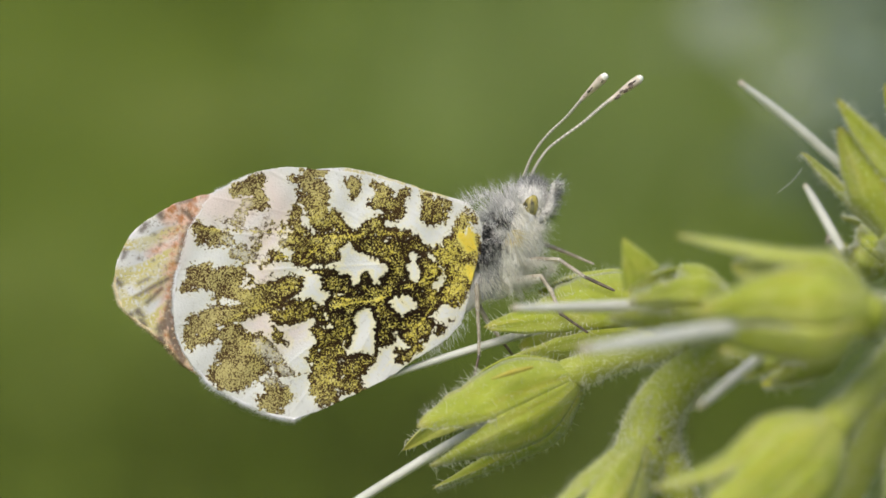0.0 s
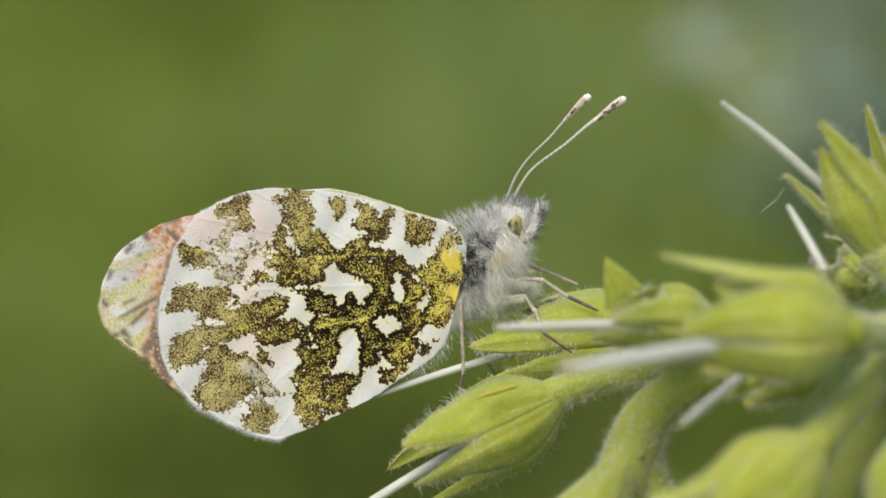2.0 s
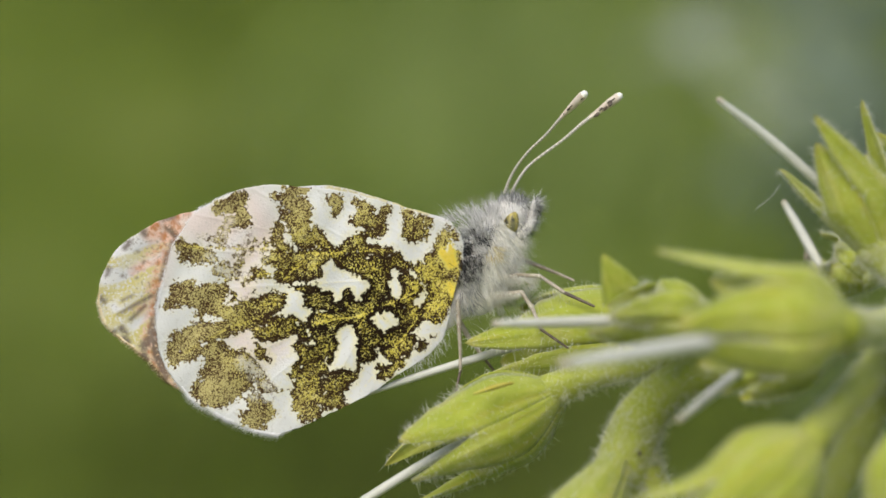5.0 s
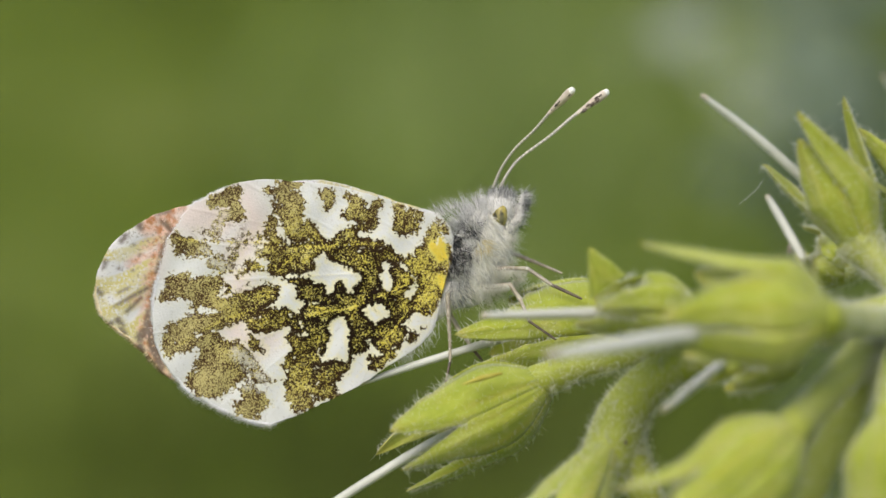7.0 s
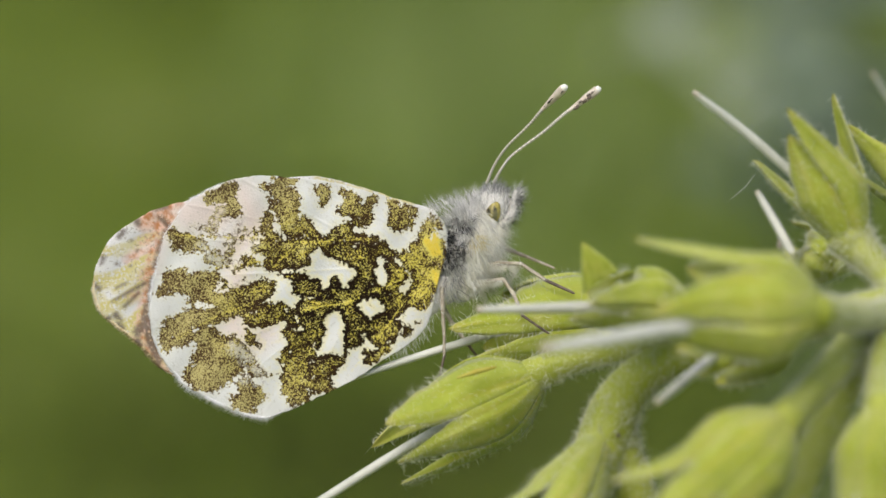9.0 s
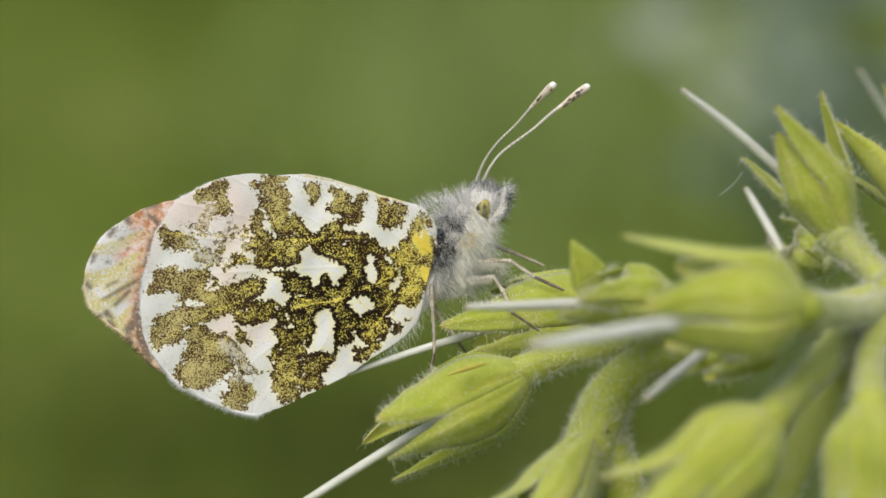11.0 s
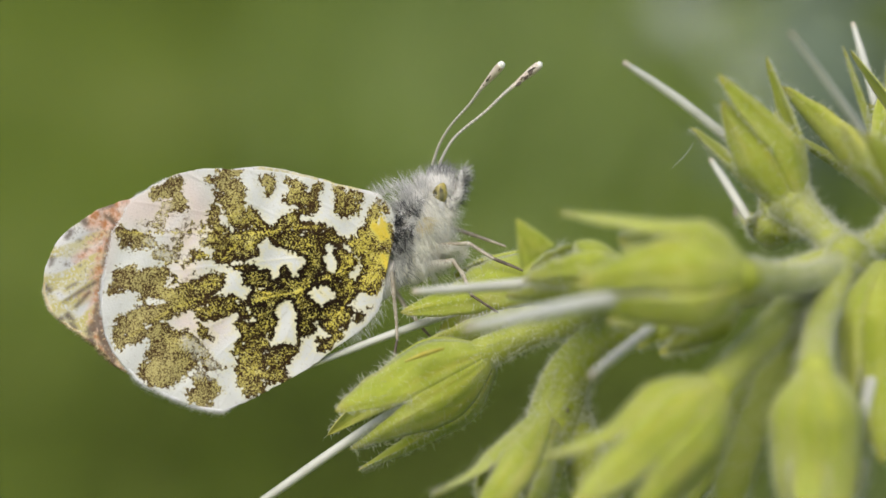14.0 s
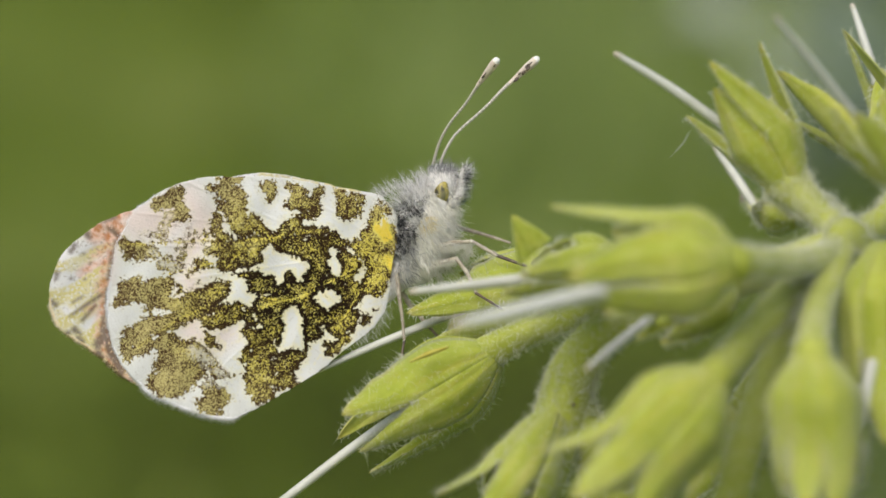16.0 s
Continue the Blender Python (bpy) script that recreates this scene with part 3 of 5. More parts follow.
def pedicel(plant, name, points, radii, seed, hair=300, label=""):
    rng = np.random.default_rng(seed)
    v, f = tube(points, radii, 48, 14, 0.03, seed)
    ob = part(name, v, f, STALK, plant, label)
    if hair:
        ring = v[:49 * 14].reshape(49, 14, 3)
        cen = ring.mean(1)
        hair *= 8
        i, k = rng.integers(1, 47, hair), rng.integers(0, 14, hair)
        f2, f3, k2 = rng.random((hair, 1)), rng.random((hair, 1)), (k + 1) % 14
        near = ring[i, k] * (1 - f3) + ring[i, k2] * f3
        nxt = ring[i + 1, k] * (1 - f3) + ring[i + 1, k2] * f3
        out = near - cen[i]
        ways = out / np.linalg.norm(out, axis=1, keepdims=True) + rng.normal(size=(hair, 3)) * 0.3
        v, f = strands(near * (1 - f2) + nxt * f2, ways, rng.uniform(0.14, 0.42, hair), 0.015, rng, 0.6, 3)
        tagged(part("hairs", v, f, HAIR, ob, "fine white bristly hairs"), kind="stuff")
    return ob


def flower_stalk():
    plant = root_thing("flower_stalk", "yellow-green hairy flower stalk with spent flowers and white styles", "plant")
    # main stem, down to the soil
    pedicel(plant, "stem", [(23.27, -12.91, -1.17), (24.06, -12.91, -2.18), (25.99, -8.2, -6.42), (28.39, -4.1, -15.05), (32, 2, -60), (40, 60, -240), (45, 118, -465)], [1.0, 1.3, 1.5, 1.7, 2.2, 3.0, 4.0], 1, 900)
    pedicel(plant, "pedicel", [(3.14, -4.51, -6.78), (6.05, -6.15, -5.56), (8.9, -8.2, -4.8), (12.02, -10.25, -4.44), (16.35, -12.3, -3.77), (23.74, -12.91, -1.87)], [1.0, 0.78, 0.75, 0.8, 0.9, 1.0], 2, 420)
    pedicel(plant, "pedicel", [(5.63, -10.25, -14.67), (6.45, -9.22, -12.49), (7.35, -8.2, -10.12), (8.19, -8.2, -8.03), (9.89, -9.22, -6.07), (12.98, -10.25, -4.7), (18.02, -11.28, -3.47), (23.74, -12.91, -1.87)], [1.3, 1.45, 1.5, 1.4, 1.2, 1.0, 1.0, 1.0], 3, 620)
    pedicel(plant, "pedicel", [(17.24, -27.47, -2.49), (19.98, -21.53, -2.75), (22.2, -16.5, -2.75), (23.9, -12.91, -2.3)], [1.0, 0.8, 0.8, 0.9], 4, 320)
    pedicel(plant, "pedicel", [(20.7, -9.75, 1.9), (21.5, -10.1, 0.95), (22.5, -10.9, -0.15), (23.74, -12.91, -1.55)], [1.35, 1.1, 0.78, 0.82], 5, 300)
    pedicel(plant, "pedicel", [(15.72, -25.83, -8.4), (18.77, -21.53, -5.76), (21.06, -16.4, -3.71), (23.74, -12.91, -1.87)], [1.0, 0.9, 0.9, 1.0], 6, 220)
    pedicel(plant, "pedicel", [(20.95, -27.47, -7.68), (21.76, -20.5, -5.17), (23.74, -12.91, -1.87)], [1.0, 0.8, 0.9], 7, 160)
    pedicel(plant, "pedicel", [(16.23, -18.45, -15.76), (17.58, -18.45, -11.87), (19.41, -17.43, -8.04), (21.45, -14.35, -4.53), (24.26, -10.25, -2.56)], [0.9, 0.95, 0.95, 0.9, 1.0], 8, 260)
    pedicel(plant, "pedicel", [(21.89, 6.15, -0.31), (23.03, 0, 0.53), (23.6, -6.15, -0.29), (23.74, -12.91, -1.39)], [0.55, 0.5, 0.55, 0.7], 9, 200)
    pedicel(plant, "pedicel", [(27.9, -8.0, 1.3), (26.4, -9.0, -0.5), (24.49, -10.25, -1.73)], [0.9, 0.75, 0.9], 10, 160)
    pedicel(plant, "pedicel", [(8.95, -8.61, -7.05), (8.07, -8, -8.68), (8.14, -7.79, -10.46), (8.85, -7.79, -12.56), (9.72, -7.79, -15.79)], [1.0, 1.15, 1.2, 1.25, 1.3], 11, 420)
    # calyces
    calyx(plant, "calyx", (3.57, -4.51, -6.84), [(-5.23, -8, -9.65, 0, 0.9), (-6.01, -2.46, -11.25, 0, 1.2), (-4.54, -6.56, -11.91, 0, 1.7), (-4.28, -3.28, -13.32, 0, 1.5), (-4.42, 1.23, -9.41, 0, 1.2)], 3.15, 11, [(0.52, -4.51, -9.13), (-2.74, -5.12, -10.32), (-9.1, -5.33, -14.39), (-11.87, -5.33, -16.28)], 0.29, 460, 0.48, 1.05, 0.36)
    calyx(plant, "calyx", (9.75, 1.23, -3.15), [(-1.6, -0.41, -4.23), (-0.46, -2.05, -6.15), (1.55, 2.46, -2.15), (0.54, 4.51, -5.4), (1.03, -1.23, -3.45)], 3.3, 12, [(2.11, 1.03, -4.18), (-0.47, 0.35, -4.96), (-3.84, 0.35, -6.07), (-7.12, 0.38, -7.25)], 0.25, 420, 0.58, 0.85, 0.42)
    calyx(plant, "calyx", (11.41, -12.91, -2.12), [(5.52, -14.97, 0.97, 1.0), (4.7, -16.4, -3.24), (6.37, -12.3, -4.72), (6.16, -8.2, -1.9), (5.76, -17.63, -2.45)], 2.4, 13, [(7.42, -14.35, -2.55), (3.63, -15.58, -2.72), (-0.28, -16.4, -2.87)], 0.33, 460)
    calyx(plant, "calyx", (17.45, -27.47, -2.49), [(7.71, -23.98, 1.24), (8.0, -28.9, -3.6), (8.6, -29.2, -2.6), (10.2, -23.5, -4.7), (10.94, -19.47, -0.28)], 3.2, 14, [(14.23, -25.83, -2.96), (9.31, -29.11, -3.59), (6.3, -31.16, -4.06), (2.78, -32.8, -4.6)], 0.46, 260, 0.38, 0.95, 0.28, (1.75, -2.2, 2.9, -0.9, 0.4))
    calyx(plant, "calyx", (17.47, -14.35, -3.9), [(11.87, -16.4, -6.35), (13.12, -13.53, -6.75), (13.82, -17.63, -5.24), (12.92, -11.28, -5.06), (13.35, -17.63, -6.48)], 1.9, 24, [(12.8, -16.5, -5.2), (11.05, -20.5, -6.33), (9.22, -24, -7.56)], 0.3, 200)
    calyx(plant, "calyx", (21.15, -9.9, 1.3), [(15.42, -8.4, 5.92, 0, 0.7), (17.13, -12.0, 7.29), (16.94, -13.0, 8.77), (19.91, -9.0, 9.83), (20.6, -5.4, 6.9)], 3.2, 15, [(18.12, -9.84, 4.68), (14.87, -10.66, 7.37), (11.79, -11.69, 9.56)], 0.27, 200, 0.42, 0.95, 0.95, (-1.4, -2.7, 2.35, 1.25, 0.0), 1.0)
    calyx(plant, "calyx", (27.88, -8.0, 1.23), [(20.7, -7.0, 8.15), (24.92, -5.0, 10.19), (21.3, -5.5, 5.43), (28.39, -10.0, 9.61), (27.06, -1.0, 8.11)], 3.5, 16, None, 0.3, 200, 0.40, 0.95, 0.9, (), 1.0)
    calyx(plant, "calyx", (26.89, -18.45, 0.95), [(23.21, -19.47, 5.47), (24.3, -21.53, 5.02), (23.34, -20.5, 3.6), (26.13, -16.4, 5.97), (26.45, -15.38, 5.36)], 1.9, 17, [(24.95, -19.47, 4.27), (22.66, -21.53, 7.41), (20.47, -23.57, 10.33)], 0.2, 120, 0.4, 1.1, 0.6, (), 0.8)
    calyx(plant, "calyx", (29.74, 6.15, 2.41), [(25.32, 6.97, 10.97), (28.45, 9.23, 10.44), (26.61, 4.1, 7.31), (29.8, 10.25, 9.36), (28.83, 4.1, 10.17)], 2.6, 18, [(27.2, 6.15, 7), (26.72, 6.56, 9.43), (26.04, 7.38, 12.3)], 0.27, 120, 0.4, 1.1, 0.6, (), 0.8)
    calyx(plant, "bud", (21.92, 5.33, -0.37), [(19.25, 7.38, 2.57), (18.8, 8.2, 1.41), (19.04, 4.51, 0.54), (20.06, 4.51, 2.07), (20.62, 9.43, 1.59)], 1.95, 19, [(19.42, 7.38, 0.55), (18.28, 8.2, 2.62), (17.24, 8.61, 4.38)], 0.28, 460)
    calyx(plant, "calyx", (6.75, -10.4, -10.5), [(0.49, -18.45, -13.92), (2.34, -19.47, -15.95), (4.86, -16.4, -17.1), (3.06, -11.28, -15.56), (6.24, -11.28, -16.52)], 3.0, 20, [(5.53, -14.35, -12.22), (2.06, -16.4, -16.79)], 0.35, 420, 0.55, 0.8, 1.1)
    calyx(plant, "calyx", (15.96, -25.83, -8.28), [(6.55, -27.68, -11.59), (8.07, -30.75, -14), (10.74, -29.93, -16.11), (13.77, -23.57, -15.97), (9.06, -20.5, -14.35)], 3.2, 21, None, 0.4, 420, 0.58, 0.8, 0.36)
    calyx(plant, "calyx", (21.01, -27.47, -7.39), [(19.06, -28.7, -14.72), (19.94, -31.98, -15.67), (21.52, -30.75, -15.76), (22.92, -25.62, -14.63), (21.11, -22.55, -15.44)], 2.9, 22, [(20.54, -28.7, -10.59), (20.15, -29.72, -16.12)], 0.4, 360, 0.6, 0.8, 0.36)
    calyx(plant, "calyx", (26.02, -16.4, -2.05), [(23.27, -18.45, -11.34), (24.83, -21.53, -12.83), (26.39, -21.53, -12.04), (27.45, -14.35, -11.81), (25.04, -12.3, -12.35)], 3.3, 23, [(24.49, -19.68, -8.33), (23.23, -20.5, -12.77)], 0.4, 360, 0.6, 0.85, 0.36)
    pedicel(plant, "pedicel", [(17.7, -5.0, -10.9), (19.6, -6.5, -8.2), (21.8, -9.0, -5.2), (24.3, -10.6, -2.4)], [0.95, 0.8, 0.85, 0.9], 12, 260)
    calyx(plant, "calyx", (17.72, -5.0, -10.98), [(13.41, -7.0, -16.21), (15.24, -4.0, -16.8), (12.54, -3.0, -15.28), (14.35, -1.0, -16.29), (16.12, -2.0, -16.63)], 2.3, 25, None, 0.3, 380, 0.55, 1.1, 0.36)
    blob(plant, "withered_petal", WITHERED, (18.75, 8.3, 1.35), (0.3, 0, 1), (0.42, 0.2, 0.2), 0.5, 9, "shrivelled brownish-pink petal", 14)
    # small blemishes and spider silk
    v, f = tube([(-1.15, -7.45, -6.92), (-0.09, -7.6, -6.54), (1.1, -7.3, -6.24)], [0.06, 0.19, 0.06], 20, 8, 0.1, 3)
    part("crease", v, f, CREASE, plant, "ochre fold on the calyx")
    blob(plant, "dark_speck", LEG_DARK, (8.04, -9.75, -9.92), (0.3, 0, 1), (0.13, 0.1, 0.08), 0.2, 5, "tiny dark speck on the stalk", 8)
    for pts in ([(17.78, -12.3, 5.58), (18.38, -11.48, 5.92), (19.21, -10.25, 6.11)], [(18, -12.3, 5.36), (18.91, -11.28, 5.7), (19.69, -10.25, 6.49)], [(19.53, -10.25, 5.72), (20.08, -9.43, 6.45), (20.56, -9.02, 6.72)]):
        v, f = tube(pts, [0.012, 0.014, 0.012], 10, 5)
        part("silk_thread", v, f, FRINGE, plant, "thin strand of spider silk")
    # a strand of spider silk at the upper calyx
    v, f = tube([(15.68, -6.97, 5.06), (15.32, -6.56, 4.48), (14.83, -6.15, 4), (14.46, -5.74, 3.68)], [0.014, 0.014, 0.010], 12, 5)
    part("silk_thread", v, f, FRINGE, plant, "thin strand of spider silk")
    return plant


# ---- the butterfly ----
def wing_field(xz, strokes):
    """Signed distance (positive inside) to soft strokes, each a chain of (x, z, radius)."""
    best = np.full(len(xz), -9.0)
    for chain in strokes:
        chain = [np.array(c, float) for c in chain]
        if len(chain) == 1:
            chain = chain * 2
        for p, q in zip(chain, chain[1:]):
            d = q[:2] - p[:2]
            f = np.clip(((xz - p[:2]) @ d) / max(d @ d, 1e-9), 0, 1)
            near = p[:2] + f[:, None] * d
            best = np.maximum(best, p[2] + (q[2] - p[2]) * f - np.linalg.norm(xz - near, axis=1))
    return best


def wing_mesh(name, outline, centre, depth, material, parent, fields, n=420, rings=80, label=""):
    """A thin wing, closed at the rim, that fills a smooth closed outline."""
    rim = spline([*outline, outline[0]], n)[:-1]
    cen = np.array(centre, float)
    # a rim that is a little worn
    rim = rim + np.array([unit(q - cen) * 0.07 * (noise.noise(Vector((*q * 1.7, 0.3))) + 0.6 * noise.noise(Vector((*q * 5.0, 1.3)))) for q in rim])
    f = np.linspace(0, 1, rings + 1)[1:] ** 0.8
    flat = np.concatenate([[cen], *[cen + (rim - cen) * k for k in f]])
    rel = flat - cen
    lift = depth(flat)
    top = np.column_stack([flat[:, 0], lift, flat[:, 1]])
    low = top + (0, 0.03, 0)
    m = len(top)
    faces = []
    for k in range(n):
        j = (k + 1) % n
        faces.append((0, 1 + k, 1 + j))
        for i in range(rings - 1):
            a, b = 1 + i * n, 1 + (i + 1) * n
            faces.append((a + k, b + k, b + j, a + j))
    faces += [tuple(m + c for c in q[::-1]) for q in faces]
    e = 1 + (rings - 1) * n
    faces += [(e + k, m + e + k, m + e + (k + 1) % n, e + (k + 1) % n) for k in range(n)]
    ob = part(name, np.concatenate([top, low]), faces, material, parent, label)
    for key, fn in fields.items():
        at = ob.data.attributes.new(key, "FLOAT", "POINT")
        v = fn(flat).astype(np.float32)
        at.data.foreach_set("value", np.concatenate([v, v]))
    return ob, rim


def hindwing_fields():
    # mossy patches near the front edge and in the outer part
    dark = [
        [(-14.9, 3.9, 0.17), (-14.4, 3.9, 0.21), (-14.7, 3.6, 0.41), (-15.1, 3.3, 0.45), (-15.8, 3.2, 0.31)],
        [(-14.5, 2.9, 0.38), (-14.2, 2.4, 0.28), (-15.1, 2.5, 0.34), (-15.4, 2, 0.24), (-15.5, 1.5, 0.17), (-15.5, 1.1, 0.14)],
        [(-12, 4.4, 0.14), (-11.6, 4.4, 0.21), (-10.8, 4.4, 0.21)],
        [(-11.8, 4.2, 0.28), (-11, 4.3, 0.28)],
        [(-11.9, 3.8, 0.41), (-11.4, 3.5, 0.62), (-11, 3.3, 0.55), (-11.1, 2.5, 0.55), (-11.6, 2.5, 0.48), (-12, 2.9, 0.28)],
        [(-12.6, 4, 0.21), (-12.3, 3.7, 0.17)],
        [(-12.3, 2.2, 0.31), (-12.5, 1.6, 0.28), (-12.3, 1.1, 0.31), (-11.8, 1, 0.28)],
    ]
    dark += [
        [(-11.2, 2, 0.55), (-10.8, 1.4, 0.52), (-10.3, 1.8, 0.45), (-9.9, 1.4, 0.38), (-9.4, 0.9, 0.31)],
        [(-9.4, 3.8, 0.28), (-8.9, 3.8, 0.28), (-9.1, 3.3, 0.31), (-9.2, 2.9, 0.14)],
        [(-7.9, 3.9, 0.14), (-7.7, 3.6, 0.31), (-7.3, 3.3, 0.34), (-7.6, 2.8, 0.45), (-8, 2.6, 0.31)],
        [(-7.2, 2.6, 0.45), (-6.6, 2.5, 0.45), (-6.1, 3.3, 0.31), (-6, 2.9, 0.24), (-6.4, 2.6, 0.31), (-6.7, 2, 0.38), (-7.3, 1.6, 0.41), (-8, 1.4, 0.45), (-8.5, 1.1, 0.34)],
        [(-5.1, 3.3, 0.14), (-5, 3, 0.31), (-4.8, 2.5, 0.48), (-5, 2, 0.34), (-4.6, 1.6, 0.31)],
    ]
    dark += [
        [(-4.3, 3, 0.14), (-4.3, 3, 0.24), (-4.4, 2.3, 0.41), (-4.3, 1.8, 0.28)],
        [(-3.7, 2.9, 0.14), (-3.8, 2.7, 0.21), (-3.9, 2.2, 0.17), (-4, 1.7, 0.14)],
        [(-2.7, 2.3, 0.17), (-3, 1.8, 0.21), (-3.2, 1.2, 0.31), (-2.6, 2, 0.17)],
        [(-18, 1.1, 0.31), (-17.5, 0.6, 0.45), (-17.8, 0.3, 0.24)],
        [(-17.2, 0.7, 0.38), (-16.4, 0.5, 0.38), (-17.2, 0.2, 0.21), (-16.1, 0.3, 0.28)],
        [(-15.4, -0.1, 0.31), (-15.8, -0.4, 0.28), (-14.9, -0.5, 0.34), (-15.3, -0.7, 0.28), (-14.4, 0.1, 0.14)],
        [(-16.2, 1.4, 0.14), (-15.9, 1.2, 0.1)],
    ]
    dark += [
        [(-18, -1.5, 0.45), (-17.5, -1.9, 0.62), (-16.6, -1.9, 0.72), (-15.7, -1.8, 0.69), (-15, -1.9, 0.38)],
        [(-16.9, -2.4, 0.38), (-18.4, -2.4, 0.28), (-18.7, -2.5, 0.17), (-17.3, -1.3, 0.34)],
        [(-18.1, -4.3, 0.34), (-17.5, -4.4, 0.59), (-16.8, -4, 0.62), (-16.1, -3.9, 0.48), (-15.2, -3.7, 0.45), (-14.4, -3.3, 0.52), (-13.4, -3.2, 0.62)],
        [(-18.2, -4.9, 0.45), (-18.1, -5.5, 0.45), (-17.5, -5.3, 0.52), (-17, -4.8, 0.48)],
        [(-15.9, -5, 0.69), (-15.2, -5.6, 0.83), (-14.3, -5.8, 0.62), (-16.2, -6.1, 0.52), (-15.5, -6.8, 0.86), (-14.6, -6.9, 0.62)],
    ]
    dark += [
        [(-16.3, -7.2, 0.69), (-15.7, -7.7, 0.48), (-16.8, -7.4, 0.31), (-16.9, -7.1, 0.17), (-16.4, -7.9, 0.24), (-15.2, -7.9, 0.24), (-14, -6.7, 0.45)],
        [(-14.1, -5.3, 0.41), (-13.7, -5.7, 0.28), (-13.3, -6.3, 0.31), (-12.9, -7, 0.31)],
        [(-13.5, -4.6, 0.14), (-13.3, -5.1, 0.24), (-13, -5.2, 0.34), (-12.8, -5.4, 0.21)],
        [(-13.5, -7.8, 0.52), (-13.1, -8.3, 0.62), (-13.7, -8.7, 0.55), (-12.6, -8.4, 0.34), (-13.5, -9.1, 0.38), (-13.1, -9.2, 0.24)],
    ]
    inner = [
        [(-13, 0.3, 0.28), (-12.4, 0.4, 0.45), (-11.8, 0.1, 0.66), (-10.9, 0.1, 0.83), (-9.8, 0.4, 0.62), (-8.9, 0.6, 0.48)],
        [(-8.6, 0.2, 0.45), (-7.9, 0.2, 0.69), (-7.3, -0.2, 0.52), (-7, -0.6, 0.24)],
        [(-12.2, -0.7, 0.41), (-11.3, -0.8, 0.41), (-10.6, -0.6, 0.48), (-10.2, -0.5, 0.41)],
        [(-13.6, -0.4, 0.28), (-13.1, -0.6, 0.24), (-14.1, -1, 0.21)],
        [(-13.4, -1, 0.21), (-12.6, -0.9, 0.24), (-12.3, -0.7, 0.21)],
        [(-14.8, -2.7, 0.38), (-13.9, -2.5, 0.48), (-13.1, -2.4, 0.62), (-12.4, -2.1, 0.55), (-12.1, -1.9, 0.28)],
    ]
    inner += [
        [(-16.5, -2.9, 0.45), (-15.7, -2.6, 0.41), (-14.9, -2.9, 0.45), (-13.7, -3.4, 0.69), (-12.7, -3.6, 0.59)],
        [(-13, -4.1, 0.34), (-12.1, -3.7, 0.55), (-11.5, -3.4, 0.48)],
        [(-12.4, -4.3, 0.31), (-11.9, -4.2, 0.24)],
        [(-10.8, -3.7, 0.52), (-10.1, -4.1, 0.62), (-9.3, -4.1, 0.52), (-9.6, -4.7, 0.62), (-10.3, -5.1, 0.45), (-11.1, -4.6, 0.28)],
        [(-9.1, -3.4, 0.41), (-8.8, -2.9, 0.41), (-10.2, -3.2, 0.48)],
        [(-10.4, -1.9, 0.52), (-9.6, -2, 0.59), (-9, -2.3, 0.41)],
        [(-8.3, -1.7, 0.38), (-8.5, -2.1, 0.31), (-8, -2.3, 0.38)],
        [(-11.2, -1.3, 0.14), (-10.5, -1.3, 0.17), (-10, -1.4, 0.17)],
    ]
    inner += [
        [(-6.7, 0.2, 0.55), (-6.4, -0.4, 0.55), (-6.5, -1.2, 0.59), (-7, -2, 0.62), (-7.6, -2.7, 0.62), (-8.9, -2.9, 0.45)],
        [(-6.1, 0.2, 0.48), (-5.6, 0.5, 0.38), (-5.2, -0, 0.34)],
        [(-7.7, 1.2, 0.34), (-7, 1, 0.34), (-6, 0.9, 0.28)],
        [(-5, -0.7, 0.45), (-4.5, -1.2, 0.45), (-4.9, -1.9, 0.48), (-4.3, -2.4, 0.41)],
        [(-3.5, 0.5, 0.48), (-2.8, -0.1, 0.62), (-3.7, -0.4, 0.55), (-4.4, 0, 0.34)],
        [(-3.1, -1.1, 0.69), (-2.5, -1.7, 0.45), (-3.6, -2.1, 0.59), (-2.8, -2.3, 0.31)],
        [(-6, -2.2, 0.59), (-5.2, -2.9, 0.55), (-4.6, -2.7, 0.52)],
    ]
    inner += [
        [(-7.4, -3.3, 0.59), (-6.9, -4, 0.66), (-7.4, -4.7, 0.45), (-6.9, -5, 0.34), (-7.6, -5.3, 0.31)],
        [(-5.3, -3.9, 0.62), (-6, -4.3, 0.48), (-4.8, -4.3, 0.38), (-5.6, -5, 0.41), (-5.4, -5.4, 0.24), (-5.1, -5.5, 0.14)],
        [(-5, -3.5, 0.34), (-4.4, -3.3, 0.24)],
        [(-6.2, -6.1, 0.38), (-5.9, -5.9, 0.28), (-6.4, -5.8, 0.17), (-5.7, -6.1, 0.17)],
        [(-4, -4.4, 0.28), (-4.2, -4.6, 0.17)],
        [(-3.4, -3.8, 0.14)],
        [(-2.2, 0.7, 0.35), (-2.05, -0.4, 0.3), (-2.5, -1.4, 0.4), (-2.9, -2.3, 0.4), (-3.2, -2.9, 0.3)],
        [(-2.35, 2.1, 0.14), (-2.3, 1.6, 0.2)],
        [(-11.6, -5.8, 0.34), (-11.2, -6.2, 0.31)],
        [(-10.1, -6, 0.79), (-10.5, -6.9, 0.83), (-9.6, -6.9, 0.72), (-8.7, -6.6, 0.62), (-8.1, -6.2, 0.45), (-7.8, -5.7, 0.31)],
    ]
